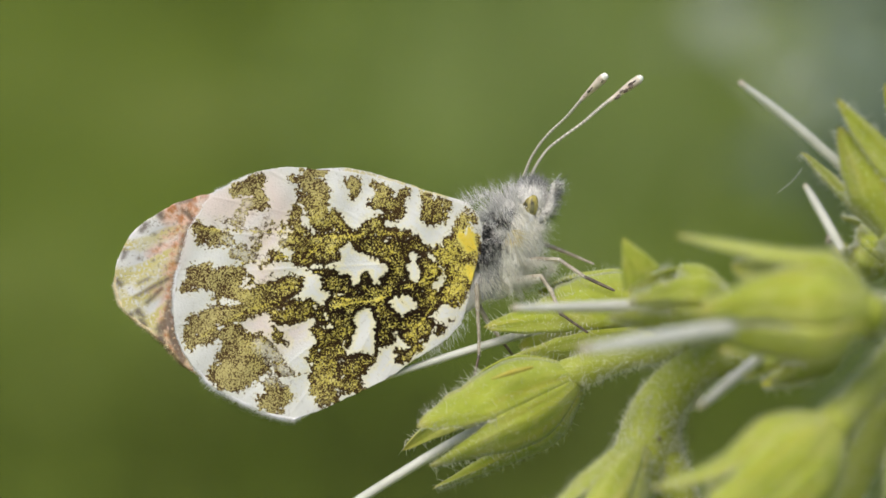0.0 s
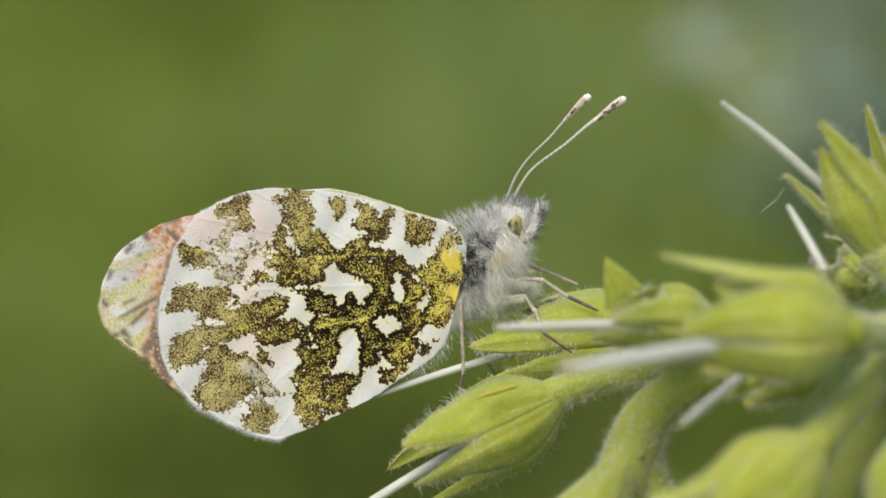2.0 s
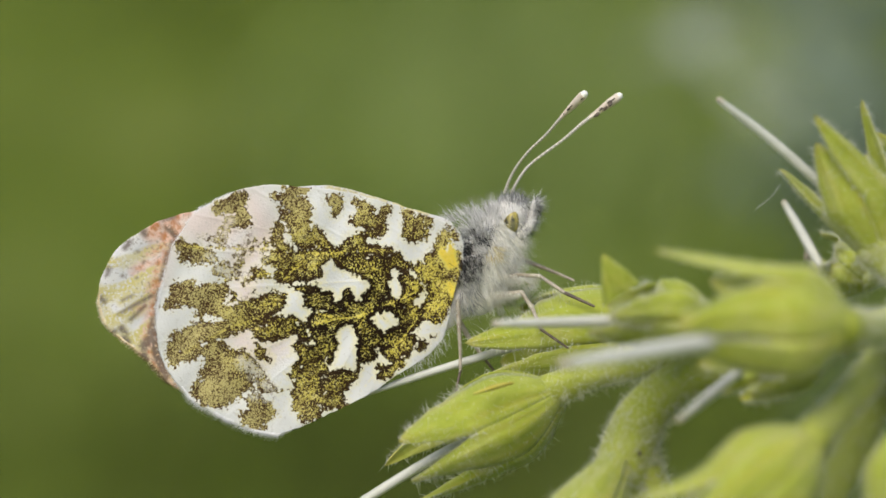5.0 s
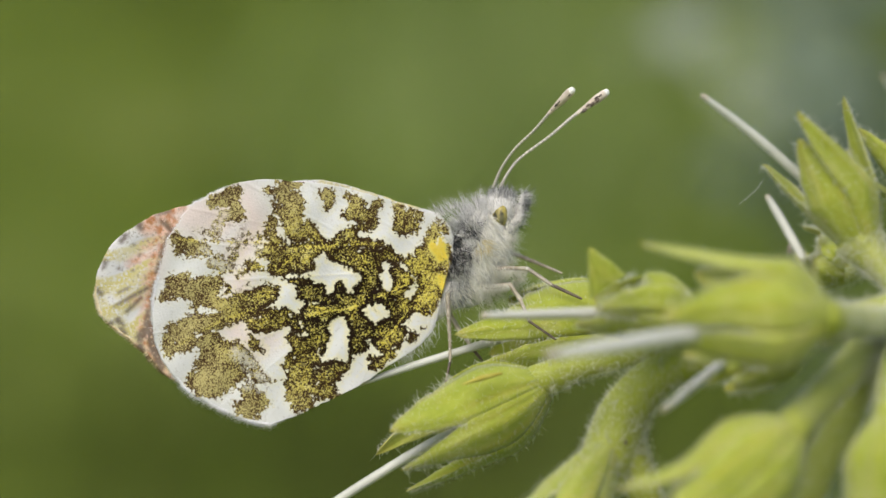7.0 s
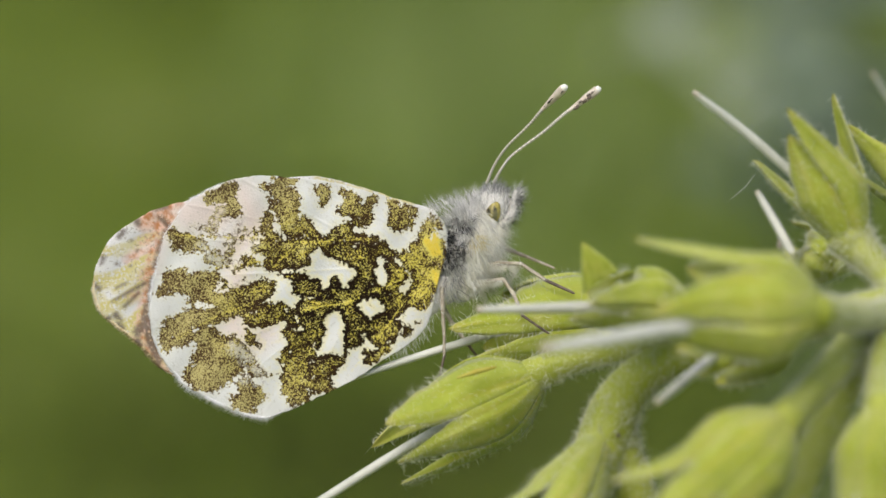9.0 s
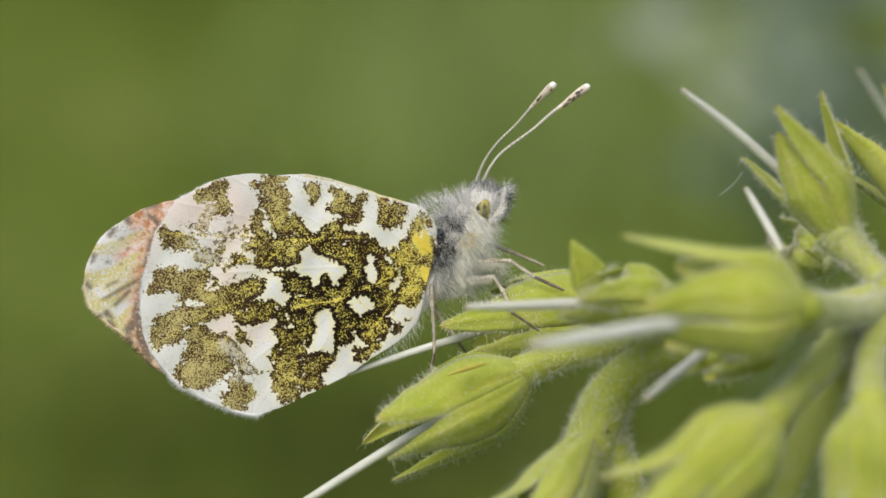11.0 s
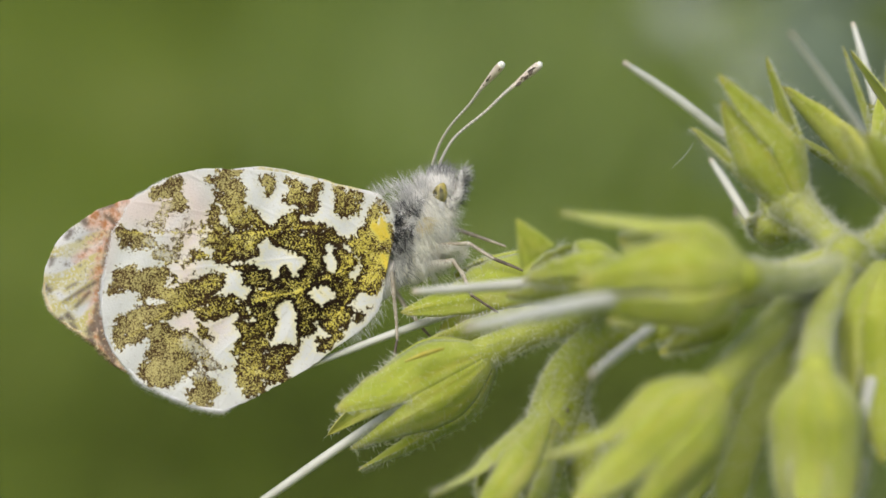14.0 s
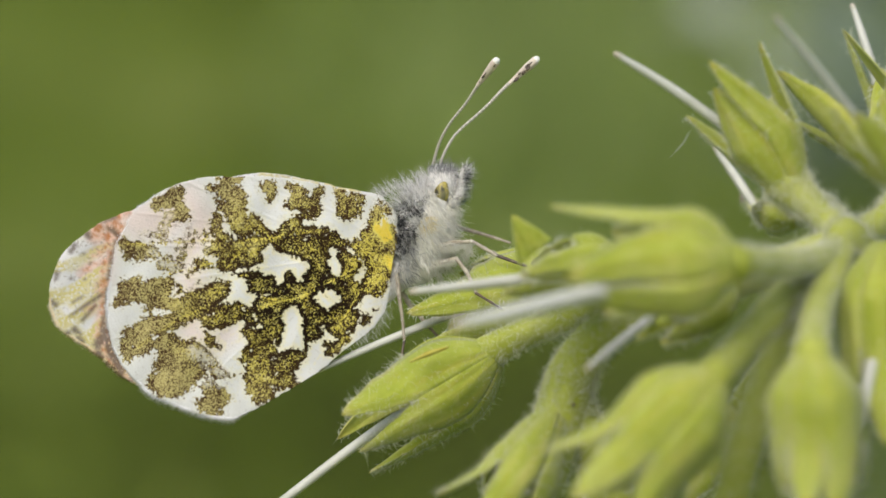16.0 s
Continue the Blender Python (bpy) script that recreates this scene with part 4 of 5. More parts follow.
    inner += [
        [(-10.7, -7.9, 0.69), (-10.1, -8.4, 0.48), (-11.2, -7.3, 0.28), (-8.8, -7.7, 0.48), (-8.4, -8, 0.24), (-10.7, -8.7, 0.28)],
        [(-10.6, -5.3, 0.48), (-11.1, -5.5, 0.28)],
    ]
    # clear white windows inside the mossy middle
    clear = [
        [(-9.6, -0.2, 0.31), (-9.3, 0.1, 0.24), (-9.3, -0.5, 0.48), (-8.6, -0.5, 0.31), (-8.1, -0.8, 0.38), (-7.6, -1.1, 0.38), (-7.2, -1.1, 0.17)],
        [(-8.9, -1, 0.41), (-8.9, -1.7, 0.24), (-9, -2, 0.1)],
        [(-7.8, -1.5, 0.31), (-7.6, -1.8, 0.14)],
        [(-9.7, -0.8, 0.21), (-10.5, -1, 0.1), (-11.5, -1.1, 0.09), (-12.1, -1.2, 0.1)],
        [(-5.7, -0.6, 0.14), (-5.8, -1, 0.24), (-5.5, -1.4, 0.14)],
        [(-4.3, -1.9, 0.24), (-4.1, -1.8, 0.28)],
        [(-6, -2.8, 0.34), (-5.6, -3.1, 0.24), (-6.1, -3.4, 0.14)],
        [(-6.5, -3.3, 0.14), (-6.7, -3, 0.09)],
    ]
    clear += [
        [(-8.6, -3.7, 0.24), (-8.4, -4.2, 0.38), (-8.3, -4.8, 0.45), (-8.2, -5.5, 0.31), (-8, -5.8, 0.17)],
        [(-8.8, -5, 0.14), (-8.9, -5.5, 0.1)],
        [(-10.6, -3.7, 0.14), (-10.5, -4, 0.1)],
        [(-10.3, -4.4, 0.1)],
        [(-9.5, -7.2, 0.1)],
        [(-9.6, -6.3, 0.1)],
        [(-13.2, -3.3, 0.17), (-13, -3.4, 0.1)],
        [(-16, -3.1, 0.21), (-16.4, -3.2, 0.14)],
        [(-11.5, -1.8, 0.28), (-11.6, -2.5, 0.24), (-11.8, -2.9, 0.14)],
        [(-11, -2, 0.24), (-11, -2.6, 0.14)],
        [(-11.2, -3.3, 0.09)],
        [(-7.6, -1.8, 0.1)],
        [(-6.8, 3.5, 0.12), (-6.7, 3.1, 0.12)],
        [(-11.8, 1.6, 0.14), (-11.6, 1.2, 0.14)],
    ]
    bays = [
        [(-4, -3.7, 0.28), (-3.3, -3.6, 0.28), (-2.8, -3.6, 0.31)],
        [(-6.2, -5.2, 0.21), (-6.5, -5.7, 0.21), (-6.9, -6.5, 0.24), (-7.4, -7.1, 0.24), (-7.8, -7.6, 0.21)],
        [(-9.4, -8.6, 0.34), (-9, -8.4, 0.21)],
        [(-7.2, 1.5, 0.14), (-6.4, 1.5, 0.28), (-5.7, 1.7, 0.41), (-5.7, 2.8, 0.45), (-5.6, 3.3, 0.28)],
        [(-4.8, 1, 0.48), (-4.1, 1.2, 0.38), (-4.6, 0.5, 0.28), (-3.7, 1.6, 0.17)],
        [(-17, -5.8, 0.31), (-17.6, -6.1, 0.45), (-18.1, -6.3, 0.24)],
        [(-17, -6.3, 0.28), (-17.4, -6.8, 0.31)],
        [(-15, -4.5, 0.24), (-14.3, -4.3, 0.38), (-14, -4, 0.31), (-13.8, -4.8, 0.28)],
    ]
    bays += [
        [(-12.4, -4.9, 0.52), (-11.6, -4.4, 0.28), (-11.4, -4.1, 0.1)],
        [(-11.3, -5.2, 0.28), (-12, -5.7, 0.62), (-12.7, -6.1, 0.34), (-11.8, -6.7, 0.41)],
        [(-14.2, -1.4, 0.31), (-13.1, -1.1, 0.34), (-12.1, -1.3, 0.17)],
        [(-15, -1.8, 0.1), (-15.3, -2.2, 0.07)],
        [(-17.9, -2.9, 0.41), (-17.3, -2.7, 0.24), (-18.4, -3.6, 0.31)],
    ]
    scrawl = [
        [(-14, 1.3, 0.07), (-13.6, 1.4, 0.07), (-13.4, 1.2, 0.07), (-13.9, 1, 0.07)],
        [(-14.8, 0.8, 0.07), (-14.6, 1, 0.07), (-14.3, 0.8, 0.07), (-14.4, 0.5, 0.07), (-14.8, 0.5, 0.07)],
        [(-13.2, 0.8, 0.14)],
        [(-13.2, 1.3, 0.14), (-13, 1.1, 0.1)],
        [(-16.9, 1.5, 0.05)],
        [(-13, -6.6, 0.07), (-12.5, -6.9, 0.07), (-12, -7.1, 0.07)],
        [(-12.8, -6.8, 0.07), (-12.3, -7.2, 0.07)],
        [(-14.1, 1.4, 0.05)],
        [(-13.9, 0.8, 0.1)],
        [(-13.6, -1.6, 0.07)],
        [(-15.7, 2, 0.07), (-15.7, 1.7, 0.07)],
        [(-15.1, 2.1, 0.07), (-14.8, 2.2, 0.07)],
        [(-15.9, 1.4, 0.1), (-16.2, 1.1, 0.1)],
    ]
    scrawl += [
        [(-12.1, 3.7, 0.07), (-12.3, 3.3, 0.1), (-12.2, 2.7, 0.1)],
    ]
    gold = [
        [(-2.9, 0.9, 0.41), (-2.4, 0.3, 0.48), (-2.5, 1.3, 0.31)],
        [(-2.5, -0.8, 0.28), (-2.2, -1.6, 0.34), (-2.7, -1.1, 0.21)],
        [(-2, 0, 0.17)],
        [(-10.3, -2.6, 0.1), (-9.7, -2.8, 0.14), (-9.2, -2.9, 0.1)],
        [(-7.7, 0.5, 0.07), (-7, 0.2, 0.1)],
    ]
    veins = [
        [(-17.7, 1, 0.09), (-15.4, 0.9, 0.09), (-12.8, 0.9, 0.09), (-10.3, 0.7, 0.1), (-7.7, 0.9, 0.07), (-5.7, 0.8, 0.07)],
        [(-15.4, -0.9, 0.09), (-13.4, -0.6, 0.1), (-11.5, -0.3, 0.07), (-9.9, 0.8, 0.07)],
        [(-12, -1.7, 0.09), (-10.2, -1, 0.09), (-7.6, -0.8, 0.05)],
        [(-17.5, -5.1, 0.02), (-15.3, -3.8, 0.03), (-13.1, -2.9, 0.07), (-10.2, -3.3, 0.09), (-7.6, -2.8, 0.09), (-5.1, -1.7, 0.09), (-2.8, -0.7, 0.07)],
        [(-7.5, -7.2, 0.07), (-6.3, -5.6, 0.1), (-5, -3.9, 0.1), (-3.8, -2.1, 0.1)],
        [(-10.2, -3.3, 0.07), (-10.8, -4.7, 0.05), (-11.4, -6.6, 0.05), (-12, -8.7, 0.05)],
    ]
    veins += [
        [(-13.1, -2.9, 0.07), (-13.5, -3.8, 0.05)],
        [(-6.9, 0.7, 0.1), (-6.8, -0.1, 0.07), (-7, -0.7, 0.07)],
    ]
    pink = [
        [(-18, 1.6, 0.48), (-18.6, 0.3, 0.34), (-18.9, -1, 0.28)],
        [(-17, 2.3, 1.38), (-15.4, 2.3, 1.38), (-13.9, 3.6, 0.86), (-13.2, 1.7, 1.21), (-14.1, 0.4, 1.21)],
        [(-14.1, -1.2, 1.03), (-14.3, -4.4, 1.03), (-13, -5.1, 0.86), (-12.1, -4.7, 0.69)],
    ]
    thin = [
        [(-13.7, -5.7, 0.41), (-13.2, -6.4, 0.48), (-12.7, -7, 0.41)],
        [(-15.4, -0.2, 0.55), (-14.6, -0.3, 0.48), (-13.9, -0.6, 0.28)],
        [(-15.9, 1.4, 0.41), (-14.9, 0.9, 0.41), (-13.8, 1, 0.41), (-13.1, 1, 0.28)],
        [(-14.7, 4, 0.41), (-15.3, 3.9, 0.28)],
        [(-16.7, 1.5, 0.34), (-16.2, 1, 0.28)],
        [(-12.1, 3.5, 0.28), (-12.3, 2.8, 0.28)],
        [(-10.4, 0.8, 0.28), (-9.6, 0.6, 0.21)],
        [(-14.8, 2.1, 0.31), (-14, 1.7, 0.28)],
        [(-12.3, -7.5, 0.28), (-12, -7.1, 0.17)],
        [(-14.1, -1.9, 0.21), (-13.4, -1.6, 0.21)],
    ]
    bald = [
        [(-16.0, 1.6, 0.6), (-14.6, 1.0, 0.8), (-13.4, 0.6, 0.6)],
        [(-16.2, 0.2, 0.5), (-15.2, -0.4, 0.6), (-14.4, -0.8, 0.4)],
        [(-15.2, 2.4, 0.4), (-15.5, 1.6, 0.4)],
        [(-14.2, -5.6, 0.5), (-13.2, -6.4, 0.6), (-12.4, -7.0, 0.5)],
        [(-13.6, -7.4, 0.4), (-12.9, -7.6, 0.4)],
    ]
    # moss and clear places laid over the rest
    fill = [
        [(-7.6, 0.85, 0.3)],
        [(-13.3, -3.2, 0.3), (-12.1, -3.1, 0.25)],
        [(-10.4, -2.0, 0.3), (-9.8, -2.1, 0.35)],
        [(-9.2, -4.7, 0.28), (-9.3, -5.4, 0.28)],
        [(-7.2, -4.2, 0.3), (-7.2, -5.0, 0.3)],
        [(-6.0, -4.8, 0.4), (-5.3, -4.6, 0.42), (-4.65, -4.0, 0.35), (-4.9, -4.9, 0.3)],
        [(-6.4, -5.7, 0.22), (-5.9, -5.9, 0.34), (-5.5, -5.7, 0.24)],
        [(-4.4, -2.7, 0.36), (-3.6, -2.6, 0.4), (-2.9, -2.4, 0.34)],
    ]
    bare = [
        [(-8.6, -3.95, 0.3), (-8.3, -4.6, 0.48), (-8.1, -5.3, 0.44), (-7.95, -5.75, 0.24)],
    ]

    def f_sparse(p):
        return np.clip(wing_field(p, thin) / 0.35 + 0.3, 0, 1)

    def f_thin(p):
        return np.clip(wing_field(p, bald) / 0.4 + 0.2, 0, 1)

    def f_dark(p):
        d = np.maximum(wing_field(p, dark), wing_field(p, inner))
        d = np.minimum(d + 0.06, 0.03 - np.maximum(wing_field(p, clear), wing_field(p, bays)))
        d = np.minimum(np.maximum(d, wing_field(p, fill)), 0.03 - wing_field(p, bare))
        return np.maximum(d, wing_field(p, scrawl) + 0.05)

    def f_gold(p):
        a = np.clip(wing_field(p, gold) / 0.35 + 0.4, 0, 1)
        b = np.clip(wing_field(p, veins) / 0.24 + 0.55, 0, 1) * 0.72
        c = 0.54 * np.exp(-np.linalg.norm((p - np.array((-3.6, -1.2))) / (3.2, 3.6), axis=1) ** 2)
        return np.maximum(np.maximum(a, b), c)

    def f_dense(p):
        c = np.array((-8.0, -2.9))
        return np.clip(1.25 - np.linalg.norm((p - c) / (6.8, 5.8), axis=1), 0, 1) * 1.1

    def f_pink(p):
        return np.clip(wing_field(p, pink) / 1.5 + 0.3, 0, 1) * 0.72

    ends = [(-16.99, 2.78), (-18.43, 0.95), (-19.08, -1.64), (-19.09, -4.54), (-17.65, -7.15), (-15.2, -8.8), (-12.54, -9.61), (-10.05, -8.79), (-7.03, -7.25), (-10.33, 4.49), (-13.87, 4.32)]
    forks = [(-6.07, 0.72), (-8.95, 0.18), (-10.22, -1.01), (-10.17, -3.23), (-10.17, -3.39), (-9.2, -3.69), (-8.23, -3.67), (-6.96, -2.68), (-4.71, -2.63), (-5.13, 1.87), (-7.04, 0.86)]
    root = (-2.34, -0.49)
    lines = [[(*root, 0.0), (*f, 0.0), (*e, 0.0)] for f, e in zip(forks, ends)]

    def f_ridge(p):
        return np.exp(-(np.minimum(wing_field(p, lines), 0) / 0.09) ** 2)

    return {"dark": f_dark, "gold": f_gold, "dense": f_dense, "pink": f_pink, "ridge": f_ridge, "sparse": f_sparse, "thin": f_thin}


def forewing_fields():
    soot = [
        [(-18.4, 1.2, 0.14), (-18.7, 0.3, 0.14), (-19, -1, 0.14)],
        [(-19.1, -1.6, 0.17), (-19.2, -2.8, 0.21), (-19.2, -3.7, 0.21), (-19, -4.9, 0.17), (-18.5, -6, 0.17)],
        [(-21, -4.4, 0.21), (-20.8, -4.6, 0.17)],
        [(-19.9, -5.3, 0.21), (-19.7, -5.6, 0.17)],
        [(-18.9, -6.3, 0.24), (-18.6, -6.6, 0.17)],
        [(-21.6, -4, 0.17)],
        [(-20.2, 2, 0.28), (-20, 1.6, 0.17)],
        [(-19.5, 2.6, 0.17), (-18.9, 2.6, 0.24), (-18.4, 2.7, 0.17)],
        [(-20.9, 1.1, 0.21), (-21.1, 0.8, 0.17)],
        [(-22, -0.4, 0.17), (-22.1, -0.8, 0.1)],
        [(-22.4, -2.1, 0.17), (-22.2, -2.3, 0.14)],
        [(-21.2, -3.8, 0.21), (-20.9, -4.1, 0.1)],
    ]
    soot += [
        [(-19.4, -4.4, 0.2), (-19.1, -5.4, 0.26), (-18.6, -6.4, 0.22)],
        [(-21.4, -3.0, 0.08), (-20.4, -2.4, 0.1), (-19.5, -1.9, 0.12)],
        [(-20.4, 0.6, 0.1)],
        [(-21.2, -0.8, 0.1)],
        [(-20.4, -0.9, 0.07)],
        [(-20, 0, 0.1)],
        [(-19.4, -3.2, 0.17), (-19.5, -4.3, 0.28), (-19.9, -4.8, 0.28)],
        [(-18.7, 2, 0.17), (-18.2, 1.5, 0.17)],
        [(-20.6, -1.9, 0.07), (-21.2, -2.2, 0.07)],
        [(-20.3, -2.9, 0.1), (-19.9, -2.5, 0.1), (-20.7, -3.3, 0.1)],
    ]
    orange = [
        [(-18.3, 1.4, 0.48), (-18.7, 0.5, 0.45), (-19, -0.8, 0.45), (-19.1, -2.1, 0.41), (-19.2, -3.4, 0.38), (-19, -4.7, 0.31)],
        [(-18.9, 0.2, 0.41), (-19.1, -0.7, 0.41), (-19.3, -1.7, 0.41), (-19.3, -2.9, 0.38)],
        [(-19.8, -0, 0.17), (-20.5, -0.5, 0.1)],
        [(-19.9, -2.5, 0.21), (-20.3, -2.7, 0.14)],
        [(-20.1, -5.3, 0.21), (-19.1, -6.1, 0.24), (-18.1, -7, 0.24)],
        [(-18.5, 2.3, 0.31), (-18.4, 1.5, 0.34), (-18.8, 1, 0.28), (-19.3, 0.7, 0.21), (-19.8, 0.4, 0.14)],
        [(-19.5, 1.8, 0.48), (-19, 2.1, 0.48)],
        [(-18.1, 2.7, 0.28), (-17.6, 3, 0.21)],
    ]
    orange += [
        [(-19.0, -1.8, 0.3), (-19.2, -3.0, 0.35), (-19.6, -4.2, 0.4), (-19.3, -5.2, 0.45), (-18.6, -6.2, 0.35)],
        [(-18.9, 0.4, 0.28), (-19, -0.3, 0.24), (-19.3, -1.1, 0.24), (-19.4, -1.9, 0.28), (-19.3, -2.5, 0.21)],
        [(-19.2, -3.2, 0.24), (-19.4, -4, 0.28)],
        [(-18.7, 1.5, 0.41), (-18.1, 2, 0.28)],
    ]
    sulphur = [
        [(-22.3, -3.3, 0.28), (-21.6, -4, 0.34), (-20.4, -4.8, 0.38), (-19.4, -5.8, 0.38), (-18.5, -6.6, 0.34), (-17.5, -7.3, 0.28)],
        [(-21.2, -2.2, 0.31), (-20, -1.4, 0.34), (-19.1, -0.7, 0.31)],
        [(-9.5, 4.5, 0.17), (-7.8, 4.1, 0.17), (-5.8, 3.7, 0.17), (-3.9, 3.1, 0.17)],
        [(-21.2, -0.3, 0.1), (-20, 0.3, 0.14), (-19.2, 0.8, 0.14)],
        [(-22.3, -2.3, 0.24), (-21.5, -1.9, 0.21), (-20.4, -1.3, 0.21), (-19.1, -0.3, 0.21)],
        [(-21.2, -3.5, 0.24), (-20.5, -2.9, 0.31), (-19.7, -2.4, 0.34), (-19.2, -1.9, 0.28)],
        [(-20.2, -4.7, 0.34), (-19.7, -4.1, 0.34), (-19.3, -3.5, 0.31)],
    ]
    sulphur += [
        [(-22.5, -1.5, 0.17), (-22.2, -2.6, 0.17), (-21.7, -3.4, 0.21), (-20.8, -4.2, 0.28), (-20, -4.8, 0.28), (-18.9, -5.8, 0.28)],
    ]
    def streaks(p):
        """Sulphur rays between the veins, which fan out from the wing's root."""
        ray = np.degrees(np.arctan2(p[:, 1] - 3.4, -(p[:, 0] + 10)))
        wave = np.cos(2 * np.pi * (ray + 22.7 + 0.6 * np.sin(p[:, 0] * 1.7)) / 6.8)
        return np.clip((wave - 0.05) / 0.5, 0, 1) * np.clip((-8 - ray) / 8, 0, 1) * 0.95

    return {"dense": lambda p: np.clip(wing_field(p, soot) / 0.2 + 0.5, 0, 1),
            "pink": lambda p: np.clip(wing_field(p, orange) / 0.6 + 0.7, 0, 1),
            "gold": lambda p: np.maximum(np.clip(wing_field(p, sulphur) / 0.3 + 0.6, 0, 1) * 0.8, streaks(p)) * (1 - 0.65 * np.clip(wing_field(p, orange) / 0.3 + 0.5, 0, 1))}


def fur(parent, name, material, centre, axis, radii, count, length, seed, keep, comb, radius=0.022, label="", bend=0.22):
    """Long soft hair that stands on an ellipsoid; keep picks where, comb is the way that it is swept."""
    rng = np.random.default_rng(seed)
    axis = unit(axis)
    s = unit(np.cross(axis, (0, 1, 0)))
    u = np.cross(axis, s)
    roots, ways = [], []
    while len(roots) < count:
        q = unit(rng.normal(size=3))
        p = np.array(centre) + axis * q[0] * radii[0] + s * q[1] * radii[1] + u * q[2] * radii[2]
        nrm = unit(axis * q[0] / radii[0] + s * q[1] / radii[1] + u * q[2] / radii[2])
        if not keep(p, nrm):
            continue
        roots.append(p)
        ways.append(unit(nrm * 0.4 + np.array(comb)) + np.array(noise.noise_vector(Vector(p) * 1.5)) * 0.55 + rng.normal(size=3) * 0.1)
    v, f = strands(roots, ways, rng.uniform(0.6, 1.2, count) * length, radius, rng, bend, 3)
    return tagged(part(name, v, f, material, parent, label), kind="stuff")


def blob(parent, name, material, centre, axis, radii, bumps=0.04, seed=0, label="", n=24):
    axis = unit(axis)
    s = unit(np.cross(axis, (0, 1, 0)))
    u = np.cross(axis, s)
    verts, faces = [], []
    for i in range(n + 1):
        th = math.pi * i / n
        for k in range(n):
            a = 2 * math.pi * k / n
            q = np.array((math.cos(th), math.sin(th) * math.cos(a), math.sin(th) * math.sin(a)))
            w = 1 + bumps * noise.noise(Vector(q * 2.2) + Vector((seed, 0, 0)))
            verts.append(np.array(centre) + (axis * q[0] * radii[0] + s * q[1] * radii[1] + u * q[2] * radii[2]) * w)
    for i in range(n):
        for k in range(n):
            j = (k + 1) % n
            faces.append((i * n + k, i * n + j, (i + 1) * n + j, (i + 1) * n + k))
    return part(name, verts, faces, material, parent, label)


def leg(parent, points, radii, seed, label="", hairs=60, foot_skin=LEG_DARK):
    """A jointed leg: a pale upper part and a dark, bristly foot."""
    rng = np.random.default_rng(seed)
    k = len(points) - 2
    bent = lambda ps: [q for a, b in zip(ps, ps[1:]) for q in (np.array(a, float) * (1 - g) + np.array(b, float) * g for g in (0.0, 0.08, 0.5, 0.92))] + [np.array(ps[-1], float)]
    radii = [q * 0.82 for q in radii]
    v, f = tube(bent(points[:k + 1]), radii[:k + 1], 30, 8, 0.05, seed)
    ob = part("leg", v, f, LEG, parent, label)
    v2, f2 = tube(bent(points[k:]), radii[k:], 20, 8, 0.14, seed + 1)
    mid = v2.mean(0)
    foot = part("tarsus", v2 - mid, f2, foot_skin, ob)
    foot.location = mid * MM
    roots = [v[i] for i in rng.integers(0, 30 * 8, hairs)]
    ways = [rng.normal(size=3) + (0.3, 0, -0.6) for _ in roots]
    hv, hf = strands(roots, ways, rng.uniform(0.1, 0.28, hairs), 0.014, rng)
    tagged(part("bristles", hv, hf, FUR_CREAM, ob), kind="stuff")
    return ob, foot


def antenna(parent, points, seed):
    n, sides = 120, 10
    v, f = tube(points, [0.085, 0.08, 0.075, 0.08, 0.10, 0.13], n, sides, 0.0)
    ob = part("antenna", v, f, ANTENNA, parent, "thin ringed grey-white antenna")
    at = ob.data.attributes.new("ring", "FLOAT", "POINT")
    vals = np.concatenate([np.repeat(np.arange(n + 1) * 0.30, sides), [0, n * 0.30]]).astype(np.float32)
    at.data.foreach_set("value", vals)
    c = spline(points, 40)
    a, b = c[-2], c[-1]
    d = unit(b - c[-6])
    v, f = tube([a - d * 0.6, a, a + d * 0.5, a + d * 1.0, a + d * 1.5], [0.11, 0.16, 0.215, 0.26, 0.245], 30, 12, 0.03, seed)
    club = part("club", v, f, CLUB, ob, "cream club with dark flecks")
    rng = np.random.default_rng(seed)
    for k in range(11):
        g = rng.uniform(-0.4, 1.2)
        q = a + d * g + np.array((0.04, -(0.15 + 0.07 * g), 0.0)) + rng.normal(size=3) * 0.05
        blob(ob, "fleck", LEG_DARK, q, d, (0.16, 0.07, 0.05), 0.1, k, n=8)
    v, f = tube([a + d * 1.42, a + d * 1.68], [0.245, 0.18], 8, 12)
    part("tip", v, f, FUR_CREAM, ob, "cream-white tip")
    return ob


